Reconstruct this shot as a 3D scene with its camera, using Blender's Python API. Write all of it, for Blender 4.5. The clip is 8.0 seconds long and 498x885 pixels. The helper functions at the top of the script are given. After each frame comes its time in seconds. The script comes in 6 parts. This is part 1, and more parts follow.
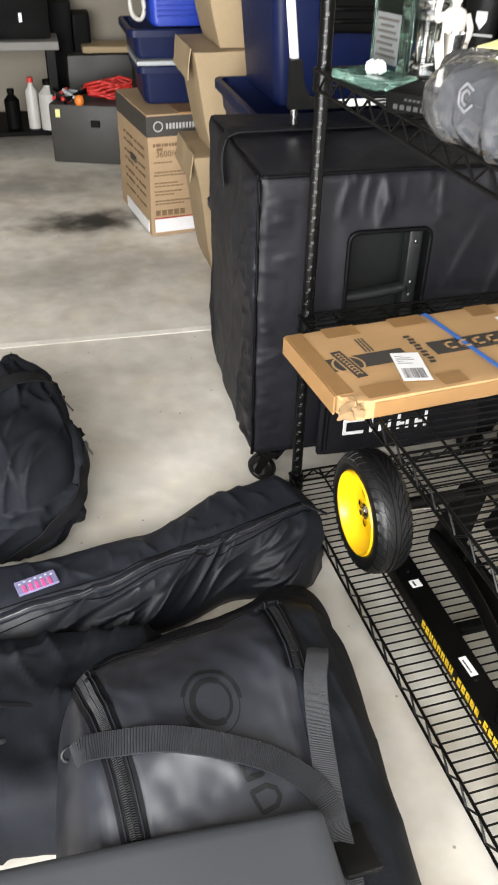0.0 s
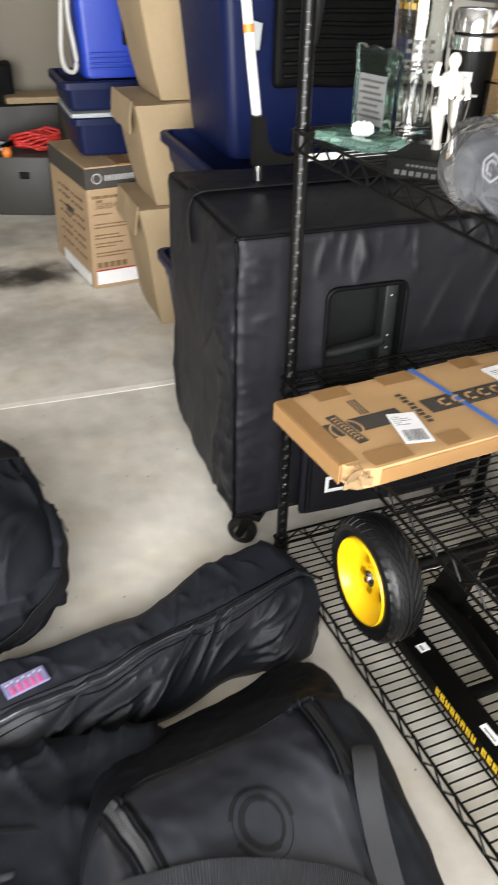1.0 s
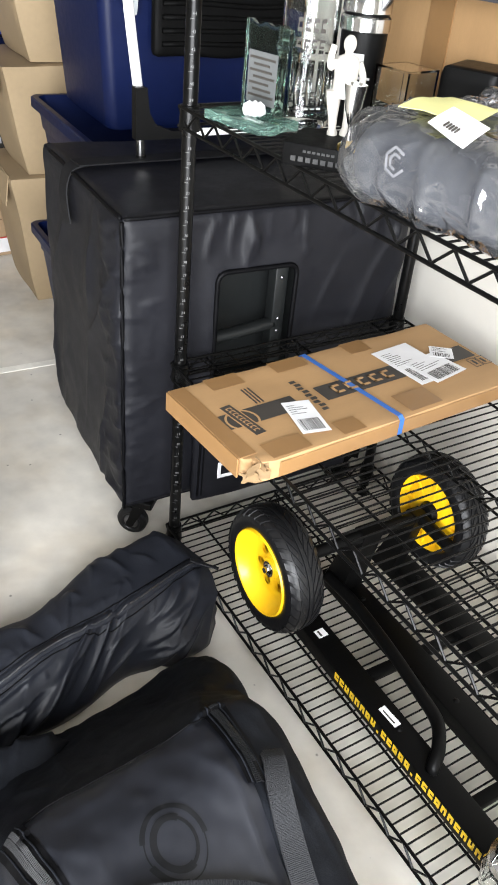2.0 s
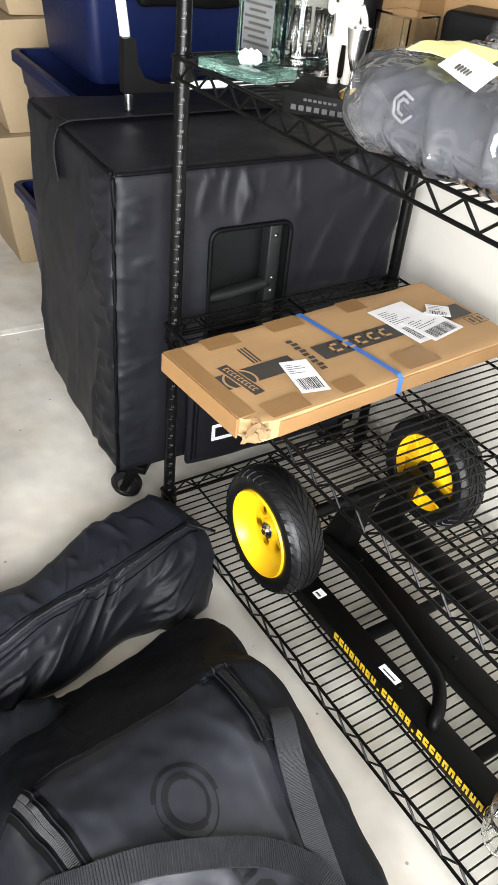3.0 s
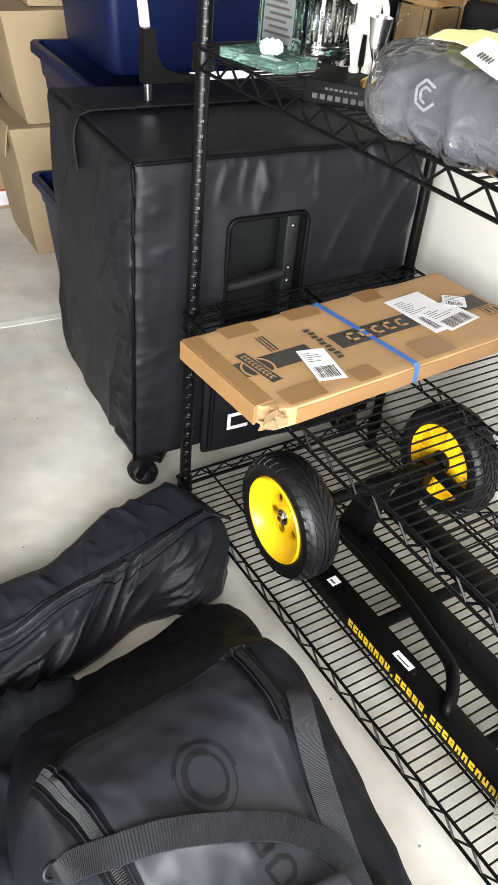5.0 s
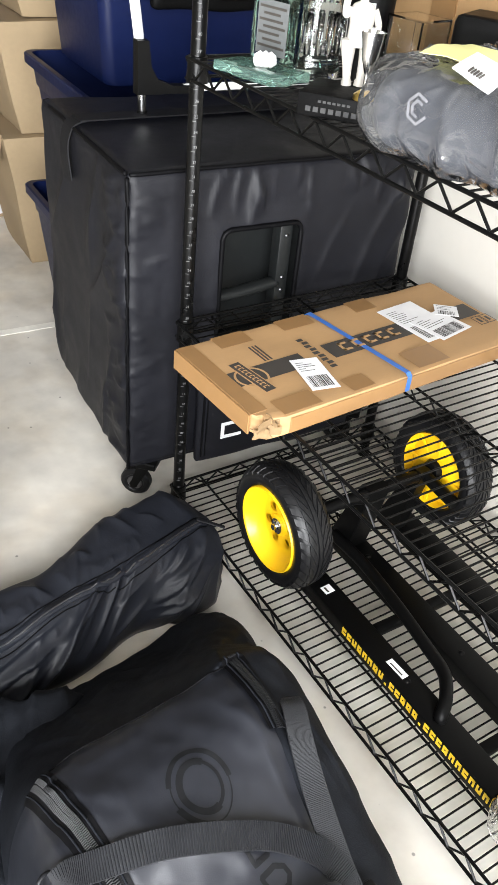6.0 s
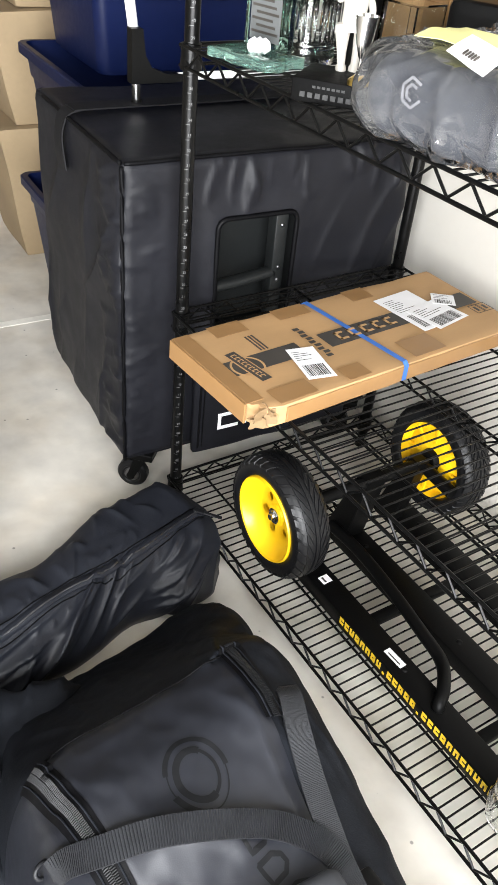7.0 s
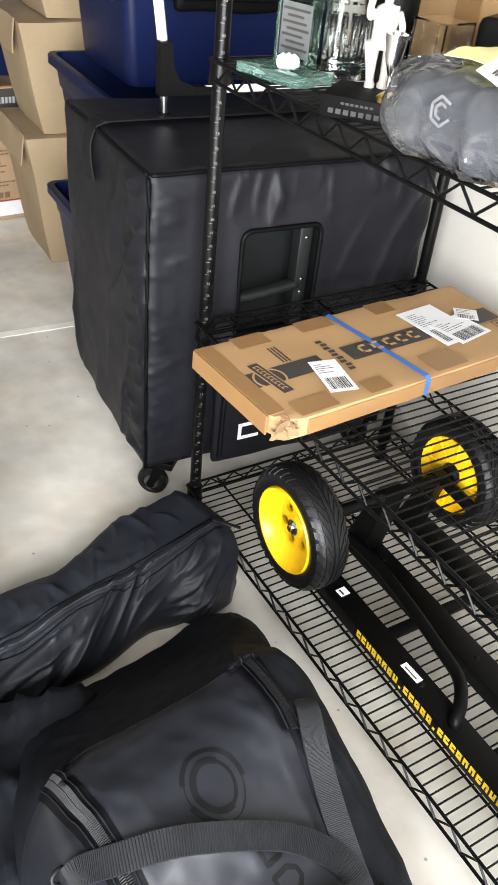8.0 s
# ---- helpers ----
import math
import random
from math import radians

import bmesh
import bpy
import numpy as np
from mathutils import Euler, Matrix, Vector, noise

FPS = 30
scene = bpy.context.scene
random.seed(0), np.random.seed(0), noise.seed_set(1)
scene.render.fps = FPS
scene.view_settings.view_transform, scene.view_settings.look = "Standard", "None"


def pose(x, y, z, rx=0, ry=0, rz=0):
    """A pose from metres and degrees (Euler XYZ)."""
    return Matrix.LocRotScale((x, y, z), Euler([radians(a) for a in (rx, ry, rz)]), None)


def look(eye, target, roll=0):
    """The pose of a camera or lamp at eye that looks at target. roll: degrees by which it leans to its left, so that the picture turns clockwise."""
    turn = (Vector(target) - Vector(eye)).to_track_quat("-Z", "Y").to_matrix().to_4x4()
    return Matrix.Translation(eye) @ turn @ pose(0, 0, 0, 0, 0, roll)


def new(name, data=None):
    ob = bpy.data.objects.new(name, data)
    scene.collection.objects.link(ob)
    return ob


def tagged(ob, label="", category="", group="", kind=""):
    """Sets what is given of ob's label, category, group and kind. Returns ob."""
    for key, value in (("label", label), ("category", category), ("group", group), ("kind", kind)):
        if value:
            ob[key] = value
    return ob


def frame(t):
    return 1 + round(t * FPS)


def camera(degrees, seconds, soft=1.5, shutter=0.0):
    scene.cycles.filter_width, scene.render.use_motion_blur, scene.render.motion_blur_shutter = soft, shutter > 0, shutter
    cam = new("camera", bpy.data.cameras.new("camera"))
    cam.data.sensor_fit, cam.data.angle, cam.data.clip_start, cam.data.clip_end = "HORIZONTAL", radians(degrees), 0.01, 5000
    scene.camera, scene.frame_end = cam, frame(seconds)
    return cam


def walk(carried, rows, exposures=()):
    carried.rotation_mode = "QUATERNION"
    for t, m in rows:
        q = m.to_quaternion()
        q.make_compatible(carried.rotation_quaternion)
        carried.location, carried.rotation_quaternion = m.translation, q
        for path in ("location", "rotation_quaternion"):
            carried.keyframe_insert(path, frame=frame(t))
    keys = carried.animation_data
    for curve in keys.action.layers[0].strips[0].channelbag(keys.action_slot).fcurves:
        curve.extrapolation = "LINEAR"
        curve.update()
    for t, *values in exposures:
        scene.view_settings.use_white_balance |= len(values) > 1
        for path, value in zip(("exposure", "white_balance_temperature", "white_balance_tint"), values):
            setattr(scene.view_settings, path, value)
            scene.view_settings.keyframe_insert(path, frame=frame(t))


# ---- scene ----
cam = camera(34.5, 8.0, shutter=0.4)
PATH = [
    (0, (-0.495, -1.481, 1.273), (-0.094, 0.107, 0.127), 1.4),
    (0.3, (-0.503, -1.508, 1.281), (-0.062, 0.106, 0.187), 1.8),
    (0.5, (-0.51, -1.491, 1.283), (-0.051, 0.126, 0.198), 1.6),
    (1, (-0.588, -1.353, 1.291), (-0.002, 0.229, 0.216), 1.3),
    (1.5, (-0.589, -1.29, 1.303), (0.253, 0.17, 0.226), 5.1),
    (1.7, (-0.585, -1.287, 1.303), (0.263, 0.154, 0.205), 5.4),
    (2.8, (-0.613, -1.276, 1.283), (0.246, 0.09, 0.101), 5.8),
    (3, (-0.608, -1.268, 1.28), (0.257, 0.086, 0.09), 6.0),
    (3.5, (-0.618, -1.269, 1.281), (0.24, 0.084, 0.085), 6.5),
    (4, (-0.631, -1.273, 1.284), (0.208, 0.089, 0.082), 6.5),
    (4.5, (-0.627, -1.278, 1.276), (0.205, 0.081, 0.068), 5.9),
    (6, (-0.631, -1.281, 1.283), (0.229, 0.08, 0.096), 6.2),
    (6.5, (-0.625, -1.285, 1.277), (0.236, 0.074, 0.089), 5.9),
    (7, (-0.627, -1.284, 1.275), (0.232, 0.067, 0.076), 6.0),
    (7.5, (-0.628, -1.283, 1.276), (0.229, 0.072, 0.08), 6.1),
    (8, (-0.635, -1.282, 1.282), (0.192, 0.1, 0.096), 6.2),
]
walk(cam, [(t, look(eye, target, roll)) for t, eye, target, roll in PATH], [(0, -0.08, 6500, 10), (1.1, -0.12, 6500, 10), (1.8, -0.08, 6200, 10), (3, 0.02, 6300, 10), (8, 0.02, 6300, 10)])


# ---- light ----
world = bpy.data.worlds.new("sky")
scene.world = world
world.use_nodes = True
wn = world.node_tree
sky = wn.nodes.new("ShaderNodeTexSky")
sky.sky_type, sky.sun_disc = "NISHITA", False
sky.sun_elevation, sky.sun_rotation = radians(48), radians(205)
wn.links.new(sky.outputs[0], wn.nodes["Background"].inputs[0])
wn.nodes["Background"].inputs[1].default_value = 0.12

sun = new("sun", bpy.data.lights.new("sun", "SUN"))
sun.data.energy, sun.data.angle, sun.data.color = 1.2, radians(14), (1.0, 0.96, 0.9)
sun.matrix_world = look((-4, -9, 11), (0, -6, 0))

# the open garage door lets the daylight in
door_light = new("door_daylight", bpy.data.lights.new("door_daylight", "AREA"))
door_light.data.shape, door_light.data.size, door_light.data.size_y = "RECTANGLE", 2.4, 2.1
door_light.data.energy, door_light.data.color = 402, (1.0, 0.995, 0.985)
door_light.matrix_world = look((-1.45, -2.28, 1.1), (-1.45, 0, 1.1))


# ---- materials ----
def surf(name, color, rough=0.6, var=0.15, scale=6.0, bump=0.15, bscale=120.0, metal=0.0, fine=60.0, stretch=(1, 1, 1), dist=0.002, spec=0.5):
    """A surface with stains at one scale, grain at another and fine relief."""
    m = bpy.data.materials.new(name)
    m.use_nodes = True
    t = m.node_tree
    n, l = t.nodes, t.links
    b = n["Principled BSDF"]
    tc, mp = n.new("ShaderNodeTexCoord"), n.new("ShaderNodeMapping")
    mp.inputs["Scale"].default_value = stretch
    l.new(tc.outputs["Object"], mp.inputs[0])
    big, small = n.new("ShaderNodeTexNoise"), n.new("ShaderNodeTexNoise")
    for node, s, d in ((big, scale, 4), (small, fine, 3)):
        node.inputs["Scale"].default_value, node.inputs["Detail"].default_value = s, d
        l.new(mp.outputs[0], node.inputs["Vector"])
    mix = n.new("ShaderNodeMath")
    mix.operation = "MULTIPLY_ADD"
    l.new(small.outputs["Fac"], mix.inputs[0])
    mix.inputs[1].default_value = 0.5
    l.new(big.outputs["Fac"], mix.inputs[2])
    ramp = n.new("ShaderNodeMapRange")
    ramp.inputs["From Min"].default_value, ramp.inputs["From Max"].default_value = 0.45, 1.05
    l.new(mix.outputs[0], ramp.inputs["Value"])
    col = n.new("ShaderNodeMix")
    col.data_type = "RGBA"
    col.inputs[6].default_value = (*[c * (1 - var) for c in color], 1)
    col.inputs[7].default_value = (*[min(1, c * (1 + var)) for c in color], 1)
    l.new(ramp.outputs[0], col.inputs[0])
    l.new(col.outputs[2], b.inputs["Base Color"])
    rr = n.new("ShaderNodeMapRange")
    rr.inputs["To Min"].default_value, rr.inputs["To Max"].default_value = max(0.02, rough - 0.08), min(1, rough + 0.08)
    l.new(small.outputs["Fac"], rr.inputs["Value"])
    l.new(rr.outputs[0], b.inputs["Roughness"])
    b.inputs["Metallic"].default_value = metal
    b.inputs["Specular IOR Level"].default_value = spec
    if bump:
        bn, bp = n.new("ShaderNodeTexNoise"), n.new("ShaderNodeBump")
        bn.inputs["Scale"].default_value, bn.inputs["Detail"].default_value = bscale, 3
        l.new(mp.outputs[0], bn.inputs["Vector"])
        bp.inputs["Strength"].default_value, bp.inputs["Distance"].default_value = bump, dist
        l.new(bn.outputs["Fac"], bp.inputs["Height"])
        l.new(bp.outputs[0], b.inputs["Normal"])
    return m


def weave(m, scale, strength=0.3):
    """Adds a woven relief to a fabric."""
    t = m.node_tree
    n, l = t.nodes, t.links
    b = n["Principled BSDF"]
    tc = n.new("ShaderNodeTexCoord")
    v = n.new("ShaderNodeTexVoronoi")
    v.inputs["Scale"].default_value = scale
    l.new(tc.outputs["Object"], v.inputs["Vector"])
    bp = n.new("ShaderNodeBump")
    bp.inputs["Strength"].default_value, bp.inputs["Distance"].default_value = strength, 0.001
    l.new(v.outputs["Distance"], bp.inputs["Height"])
    if b.inputs["Normal"].is_linked:
        l.new(b.inputs["Normal"].links[0].from_socket, bp.inputs["Normal"])
    l.new(bp.outputs[0], b.inputs["Normal"])
    return m


def wrinkle(m, scale, strength, dist):
    """Adds sharp-crested cloth creases."""
    t = m.node_tree
    n, l = t.nodes, t.links
    b = n["Principled BSDF"]
    tc, v, bp, mp = n.new("ShaderNodeTexCoord"), n.new("ShaderNodeTexNoise"), n.new("ShaderNodeBump"), n.new("ShaderNodeMapping")
    v.noise_type = "RIDGED_MULTIFRACTAL"
    v.normalize = True
    v.inputs["Scale"].default_value, v.inputs["Detail"].default_value, v.inputs["Distortion"].default_value = scale, 2.5, 0.6
    mp.inputs["Scale"].default_value, mp.inputs["Rotation"].default_value = (1.0, 1.0, 0.6), (0, 0, 0.5)
    l.new(tc.outputs["Object"], mp.inputs[0])
    l.new(mp.outputs[0], v.inputs["Vector"])
    bp.inputs["Strength"].default_value, bp.inputs["Distance"].default_value = strength, dist
    l.new(v.outputs["Fac"], bp.inputs["Height"])
    l.new(b.inputs["Normal"].links[0].from_socket, bp.inputs["Normal"])
    l.new(bp.outputs[0], b.inputs["Normal"])


def glass(name, color=(1, 1, 1), rough=0.02, ior=1.45):
    m = bpy.data.materials.new(name)
    m.use_nodes = True
    b = m.node_tree.nodes["Principled BSDF"]
    b.inputs["Base Color"].default_value = (*color, 1)
    b.inputs["Transmission Weight"].default_value, b.inputs["Roughness"].default_value, b.inputs["IOR"].default_value = 1, rough, ior
    return m


M_FLOOR = surf("concrete", (0.7, 0.665, 0.595), 0.6, 0.24, 3.6, 0.14, 80, fine=15)
M_WALL = surf("wall_paint", (0.58, 0.553, 0.5), 0.85, 0.03, 2, 0.1, 160)
# for the unseen west wall: dark so that it returns little fill light
M_LOWBOUNCE = surf("low_bounce_wall", (0.3, 0.285, 0.26), 0.9, 0.08, 2, 0.1, 140)
# dull grey, also on the bench; keeps the unseen ceiling from bouncing light
M_CEIL = surf("dim_grey_paint", (0.2, 0.195, 0.185), 0.9, 0.03, 2, 0.1, 140)
M_DRIVE = surf("driveway_concrete", (0.42, 0.41, 0.38), 0.8, 0.15, 0.8, 0.2, 60)
M_CAULK = surf("joint_caulk", (0.9, 0.87, 0.79), 0.6, 0.1, 20, 0.1)
M_NYLON = weave(surf("black_nylon", (0.0078, 0.008, 0.0104), 0.5, 0.25, 7, 0.12, 260, spec=0.2), 900, 0.12)
wrinkle(M_NYLON, 5, 0.25, 0.01)
M_PIPING = surf("black_piping", (0.0025, 0.0025, 0.003), 0.5, 0.2, 30, 0.1, spec=0.08)
M_BAG = weave(surf("black_bag_cloth", (0.0132, 0.0148, 0.0202), 0.44, 0.2, 9, 0.15, 160, spec=0.28), 1100, 0.1)
wrinkle(M_BAG, 8, 0.22, 0.01)
M_STRAP = surf("grey_black_webbing", (0.006, 0.006, 0.007), 0.65, 0.25, 40, 0.2, 500, spec=0.2)
M_VINYL = surf("black_coated_vinyl", (0.0112, 0.0122, 0.0162), 0.4, 0.2, 7, 0.14, 700, dist=0.0008, spec=0.32)
wrinkle(M_VINYL, 4.5, 0.2, 0.016)
M_WEB = surf("black_webbing", (0.0098, 0.0104, 0.0122), 0.6, 0.25, 40, 0.2, 500, spec=0.25)
M_PACK = weave(surf("black_pack_cloth", (0.0098, 0.0109, 0.0136), 0.58, 0.3, 8, 0.2, 200, spec=0.05), 800, 0.15)
wrinkle(M_PACK, 6, 0.3, 0.012)
M_GREY = surf("grey_sleeve", (0.029, 0.031, 0.036), 0.6, 0.1, 5, 0.12, 700, dist=0.0006)
M_WIRE = surf("black_epoxy_wire", (0.002, 0.002, 0.002), 0.3, 0.2, 30, 0.05, spec=0.18)
M_EMBOSS = surf("embossed_print", (0.0045, 0.0047, 0.0055), 0.55, 0.2, 30, 0.1, spec=0.2)
M_INCH = surf("inch_print", (0.11, 0.11, 0.11), 0.6, 0.35, 60, 0)
M_BOTTLE = surf("dull_white_plastic", (0.42, 0.41, 0.39), 0.4, 0.08, 10, 0.03)
M_PRINT = surf("brown_print", (0.17, 0.105, 0.052), 0.7, 0.2, 30, 0)
M_LETTER = surf("dull_lettering", (0.009, 0.009, 0.009), 0.6, 0.2, 40, 0)
M_MARK = surf("mark_white", (0.36, 0.36, 0.36), 0.6, 0.1, 40, 0)
M_KRAFT = surf("kraft_cardboard", (0.385, 0.232, 0.104), 0.72, 0.09, 5, 0.1, 260, fine=120, stretch=(1, 4, 1))
M_KRAFT2 = surf("old_cardboard", (0.3, 0.222, 0.128), 0.75, 0.1, 4, 0.1, 220)
M_KRAFT3 = surf("pale_kraft", (0.36, 0.248, 0.142), 0.72, 0.12, 6, 0.1, 260, fine=90)
M_TAPE = surf("packing_tape", (0.25, 0.138, 0.054), 0.36, 0.08, 12, 0.06, 60)
M_INK = surf("print_ink", (0.04, 0.035, 0.03), 0.6, 0.15, 30, 0)
M_PAPER = surf("white_label", (0.75, 0.75, 0.76), 0.55, 0.05, 20, 0.03)
M_BLUE_TAPE = surf("blue_strap", (0.04, 0.13, 0.42), 0.4, 0.12, 20, 0.05)
M_TORN = surf("torn_paper", (0.2, 0.128, 0.06), 0.8, 0.15, 30, 0.3, 100)
M_RUBBER = surf("tyre_rubber", (0.0045, 0.0045, 0.005), 0.42, 0.2, 20, 0.12, 200, spec=0.32)
M_YELLOW = surf("yellow_plastic", (0.82, 0.5, 0.006), 0.32, 0.05, 12, 0.04, 60)
M_YPRINT = surf("yellow_print", (0.75, 0.5, 0.02), 0.5, 0.08, 30, 0)
M_STEEL_BLACK = surf("black_powder_coat", (0.0022, 0.0022, 0.0022), 0.42, 0.2, 25, 0.1, 400, spec=0.12)
M_CHROME = surf("bright_metal", (0.7, 0.7, 0.7), 0.16, 0.08, 20, 0.03, metal=1.0)
M_ZIP = surf("zip_metal", (0.2, 0.2, 0.21), 0.35, 0.15, 40, 0.1, metal=1.0)
M_PLASTIC = surf("black_plastic", (0.003, 0.003, 0.003), 0.4, 0.15, 15, 0.1, 300, spec=0.14)
M_CUP = surf("moulded_grey_black_plastic", (0.0085, 0.0095, 0.0095), 0.42, 0.15, 15, 0.1, 300, spec=0.3)
M_COIL = surf("zip_coil", (0.0075, 0.0078, 0.009), 0.38, 0.2, 40, 0.1, spec=0.2)
# cream wall paint darkened: the dimness of the far end is in the colour
M_BACK = surf("dimmed_back_wall", (0.21, 0.188, 0.15), 0.85, 0.06, 2, 0.1, 160)
M_NAVY = surf("navy_plastic", (0.0025, 0.0065, 0.037), 0.4, 0.16, 6, 0.08, 60, spec=0.2)
M_BRIGHT = surf("blue_plastic", (0.008, 0.035, 0.33), 0.38, 0.1, 6, 0.05, 120)
M_CLEARLID = surf("cloudy_lid", (0.33, 0.35, 0.36), 0.3, 0.1, 10, 0.05)
M_WHITE = surf("white_enamel", (0.72, 0.72, 0.71), 0.35, 0.05, 10, 0.03)
M_ORANGE = surf("orange_band", (0.7, 0.2, 0.03), 0.5, 0.1, 20, 0)
M_TOOLBOX = surf("grey_toolbox", (0.034, 0.033, 0.03), 0.55, 0.12, 7, 0.1)
M_RED = surf("red_cord", (0.5, 0.03, 0.025), 0.45, 0.15, 20, 0.1)
M_DARK = surf("dark_clutter", (0.0025, 0.0025, 0.0025), 0.55, 0.3, 10, 0.2, spec=0.06)
M_STONE = surf("statuette_resin", (0.5, 0.475, 0.43), 0.5, 0.06, 20, 0.06)
M_GLASS = glass("clear_glass", (0.95, 0.97, 0.96))
M_GREENGLASS = glass("green_edge_glass", (0.55, 0.85, 0.75), 0.08, 1.45)
M_TEAL = glass("rough_teal_glass", (0.5, 0.82, 0.72), 0.06, 1.45)
M_TEAL.node_tree.nodes["Principled BSDF"].inputs["Transmission Weight"].default_value = 0.92
M_FILM = bpy.data.materials.new("plastic_film")
M_FILM.use_nodes = True
ft = M_FILM.node_tree
clear, shine, haze, veil, both, crk, crb, ftc, edge = (ft.nodes.new("ShaderNode" + k) for k in ("BsdfTransparent", "BsdfGlossy", "BsdfDiffuse", "MixShader", "MixShader", "TexNoise", "Bump", "TexCoord", "Fresnel"))
crk.noise_type, crk.normalize = "RIDGED_MULTIFRACTAL", True
crk.inputs["Scale"].default_value, crk.inputs["Detail"].default_value, crk.inputs["Distortion"].default_value = 19, 1.5, 1.2
ft.links.new(ftc.outputs["Object"], crk.inputs["Vector"])
crb.inputs["Strength"].default_value, crb.inputs["Distance"].default_value = 1.0, 0.015
ft.links.new(crk.outputs["Fac"], crb.inputs["Height"])
ft.links.new(crb.outputs[0], shine.inputs["Normal"])
shine.inputs["Roughness"].default_value, haze.inputs["Color"].default_value = 0.09, (0.8, 0.82, 0.85, 1)
veil.inputs[0].default_value, both.inputs[0].default_value = 0.035, 0.1
edge.inputs["IOR"].default_value = 1.5
ft.links.new(crb.outputs[0], edge.inputs["Normal"])
gain = ft.nodes.new("ShaderNodeMath")
gain.operation, gain.inputs[1].default_value, gain.inputs[2].default_value, gain.use_clamp = "MULTIPLY_ADD", 1.8, 0.01, True
ft.links.new(edge.outputs[0], gain.inputs[0])
ft.links.new(gain.outputs[0], both.inputs[0])
ft.links.new(clear.outputs[0], veil.inputs[1])
ft.links.new(haze.outputs[0], veil.inputs[2])
ft.links.new(veil.outputs[0], both.inputs[1])
ft.links.new(shine.outputs[0], both.inputs[2])
ft.links.new(both.outputs[0], ft.nodes["Material Output"].inputs[0])
M_NOTE = surf("yellow_note", (0.72, 0.7, 0.3), 0.7, 0.05, 20, 0)
M_GOLD = surf("gold_print", (0.6, 0.42, 0.12), 0.3, 0.1, 30, 0, metal=1.0)
M_PINK = surf("patch_pink", (0.42, 0.07, 0.2), 0.7, 0.2, 40, 0.2)
M_LILAC = surf("patch_lilac", (0.16, 0.15, 0.27), 0.7, 0.2, 60, 0.2)


def stained(m):
    """Oil stain and old scuffs on the floor, with shapes of their own."""
    t = m.node_tree
    n, l = t.nodes, t.links
    b = n["Principled BSDF"]
    src = b.inputs["Base Color"].links[0].from_socket
    tc = n.new("ShaderNodeTexCoord")
    wob = n.new("ShaderNodeTexNoise")
    wob.inputs["Scale"].default_value, wob.inputs["Detail"].default_value = 9, 4
    l.new(tc.outputs["Object"], wob.inputs["Vector"])
    for cx, cy, rx, ry, power, edge in ((-0.36, 2.13, 0.46, 0.25, 0.05, 0.8), (-0.5, 1.55, 0.9, 0.35, 0.62, 1.0), (-0.25, 0.75, 0.4, 0.1, 0.8, 1.0), (-0.6, 2.7, 0.8, 0.35, 0.5, 1.0)):
        mp = n.new("ShaderNodeMapping")
        mp.inputs["Location"].default_value = (-cx / rx, -cy / ry, 0)
        mp.inputs["Scale"].default_value = (1 / rx, 1 / ry, 0)
        l.new(tc.outputs["Object"], mp.inputs[0])
        ln = n.new("ShaderNodeVectorMath")
        ln.operation = "LENGTH"
        l.new(mp.outputs[0], ln.inputs[0])
        ad = n.new("ShaderNodeMath")
        ad.operation = "MULTIPLY_ADD"
        l.new(wob.outputs["Fac"], ad.inputs[0])
        ad.inputs[1].default_value = 0.9
        l.new(ln.outputs["Value"], ad.inputs[2])
        mr = n.new("ShaderNodeMapRange")
        mr.interpolation_type = "SMOOTHSTEP"
        mr.inputs["From Min"].default_value, mr.inputs["From Max"].default_value = 0.35 if power > 0.2 else 0.55, 0.55 + edge
        mr.inputs["To Min"].default_value, mr.inputs["To Max"].default_value = power, 1
        l.new(ad.outputs[0], mr.inputs["Value"])
        mul = n.new("ShaderNodeMix")
        mul.data_type, mul.blend_type = "RGBA", "MULTIPLY"
        mul.inputs[0].default_value = 1
        l.new(src, mul.inputs[6])
        l.new(mr.outputs[0], mul.inputs[7])
        src = mul.outputs[2]
    # specks of grit
    vo = n.new("ShaderNodeTexVoronoi")
    vo.inputs["Scale"].default_value = 16
    l.new(tc.outputs["Object"], vo.inputs["Vector"])
    mr = n.new("ShaderNodeMapRange")
    mr.inputs["From Min"].default_value, mr.inputs["From Max"].default_value, mr.inputs["To Min"].default_value = 0.035, 0.06, 0.45
    l.new(vo.outputs["Distance"], mr.inputs["Value"])
    mul = n.new("ShaderNodeMix")
    mul.data_type, mul.blend_type = "RGBA", "MULTIPLY"
    mul.inputs[0].default_value = 1
    l.new(src, mul.inputs[6])
    l.new(mr.outputs[0], mul.inputs[7])
    # warm rusty blotches
    bl = n.new("ShaderNodeTexNoise")
    bl.inputs["Scale"].default_value, bl.inputs["Detail"].default_value = 5.5, 9
    l.new(tc.outputs["Object"], bl.inputs["Vector"])
    br = n.new("ShaderNodeMapRange")
    br.inputs["From Min"].default_value, br.inputs["From Max"].default_value, br.inputs["To Max"].default_value = 0.45, 0.7, 0.42
    l.new(bl.outputs["Fac"], br.inputs["Value"])
    warm = n.new("ShaderNodeMix")
    warm.data_type, warm.blend_type = "RGBA", "MULTIPLY"
    warm.inputs[7].default_value = (0.78, 0.69, 0.55, 1)
    l.new(br.outputs[0], warm.inputs[0])
    l.new(mul.outputs[2], warm.inputs[6])
    l.new(warm.outputs[2], b.inputs["Base Color"])


stained(M_FLOOR)


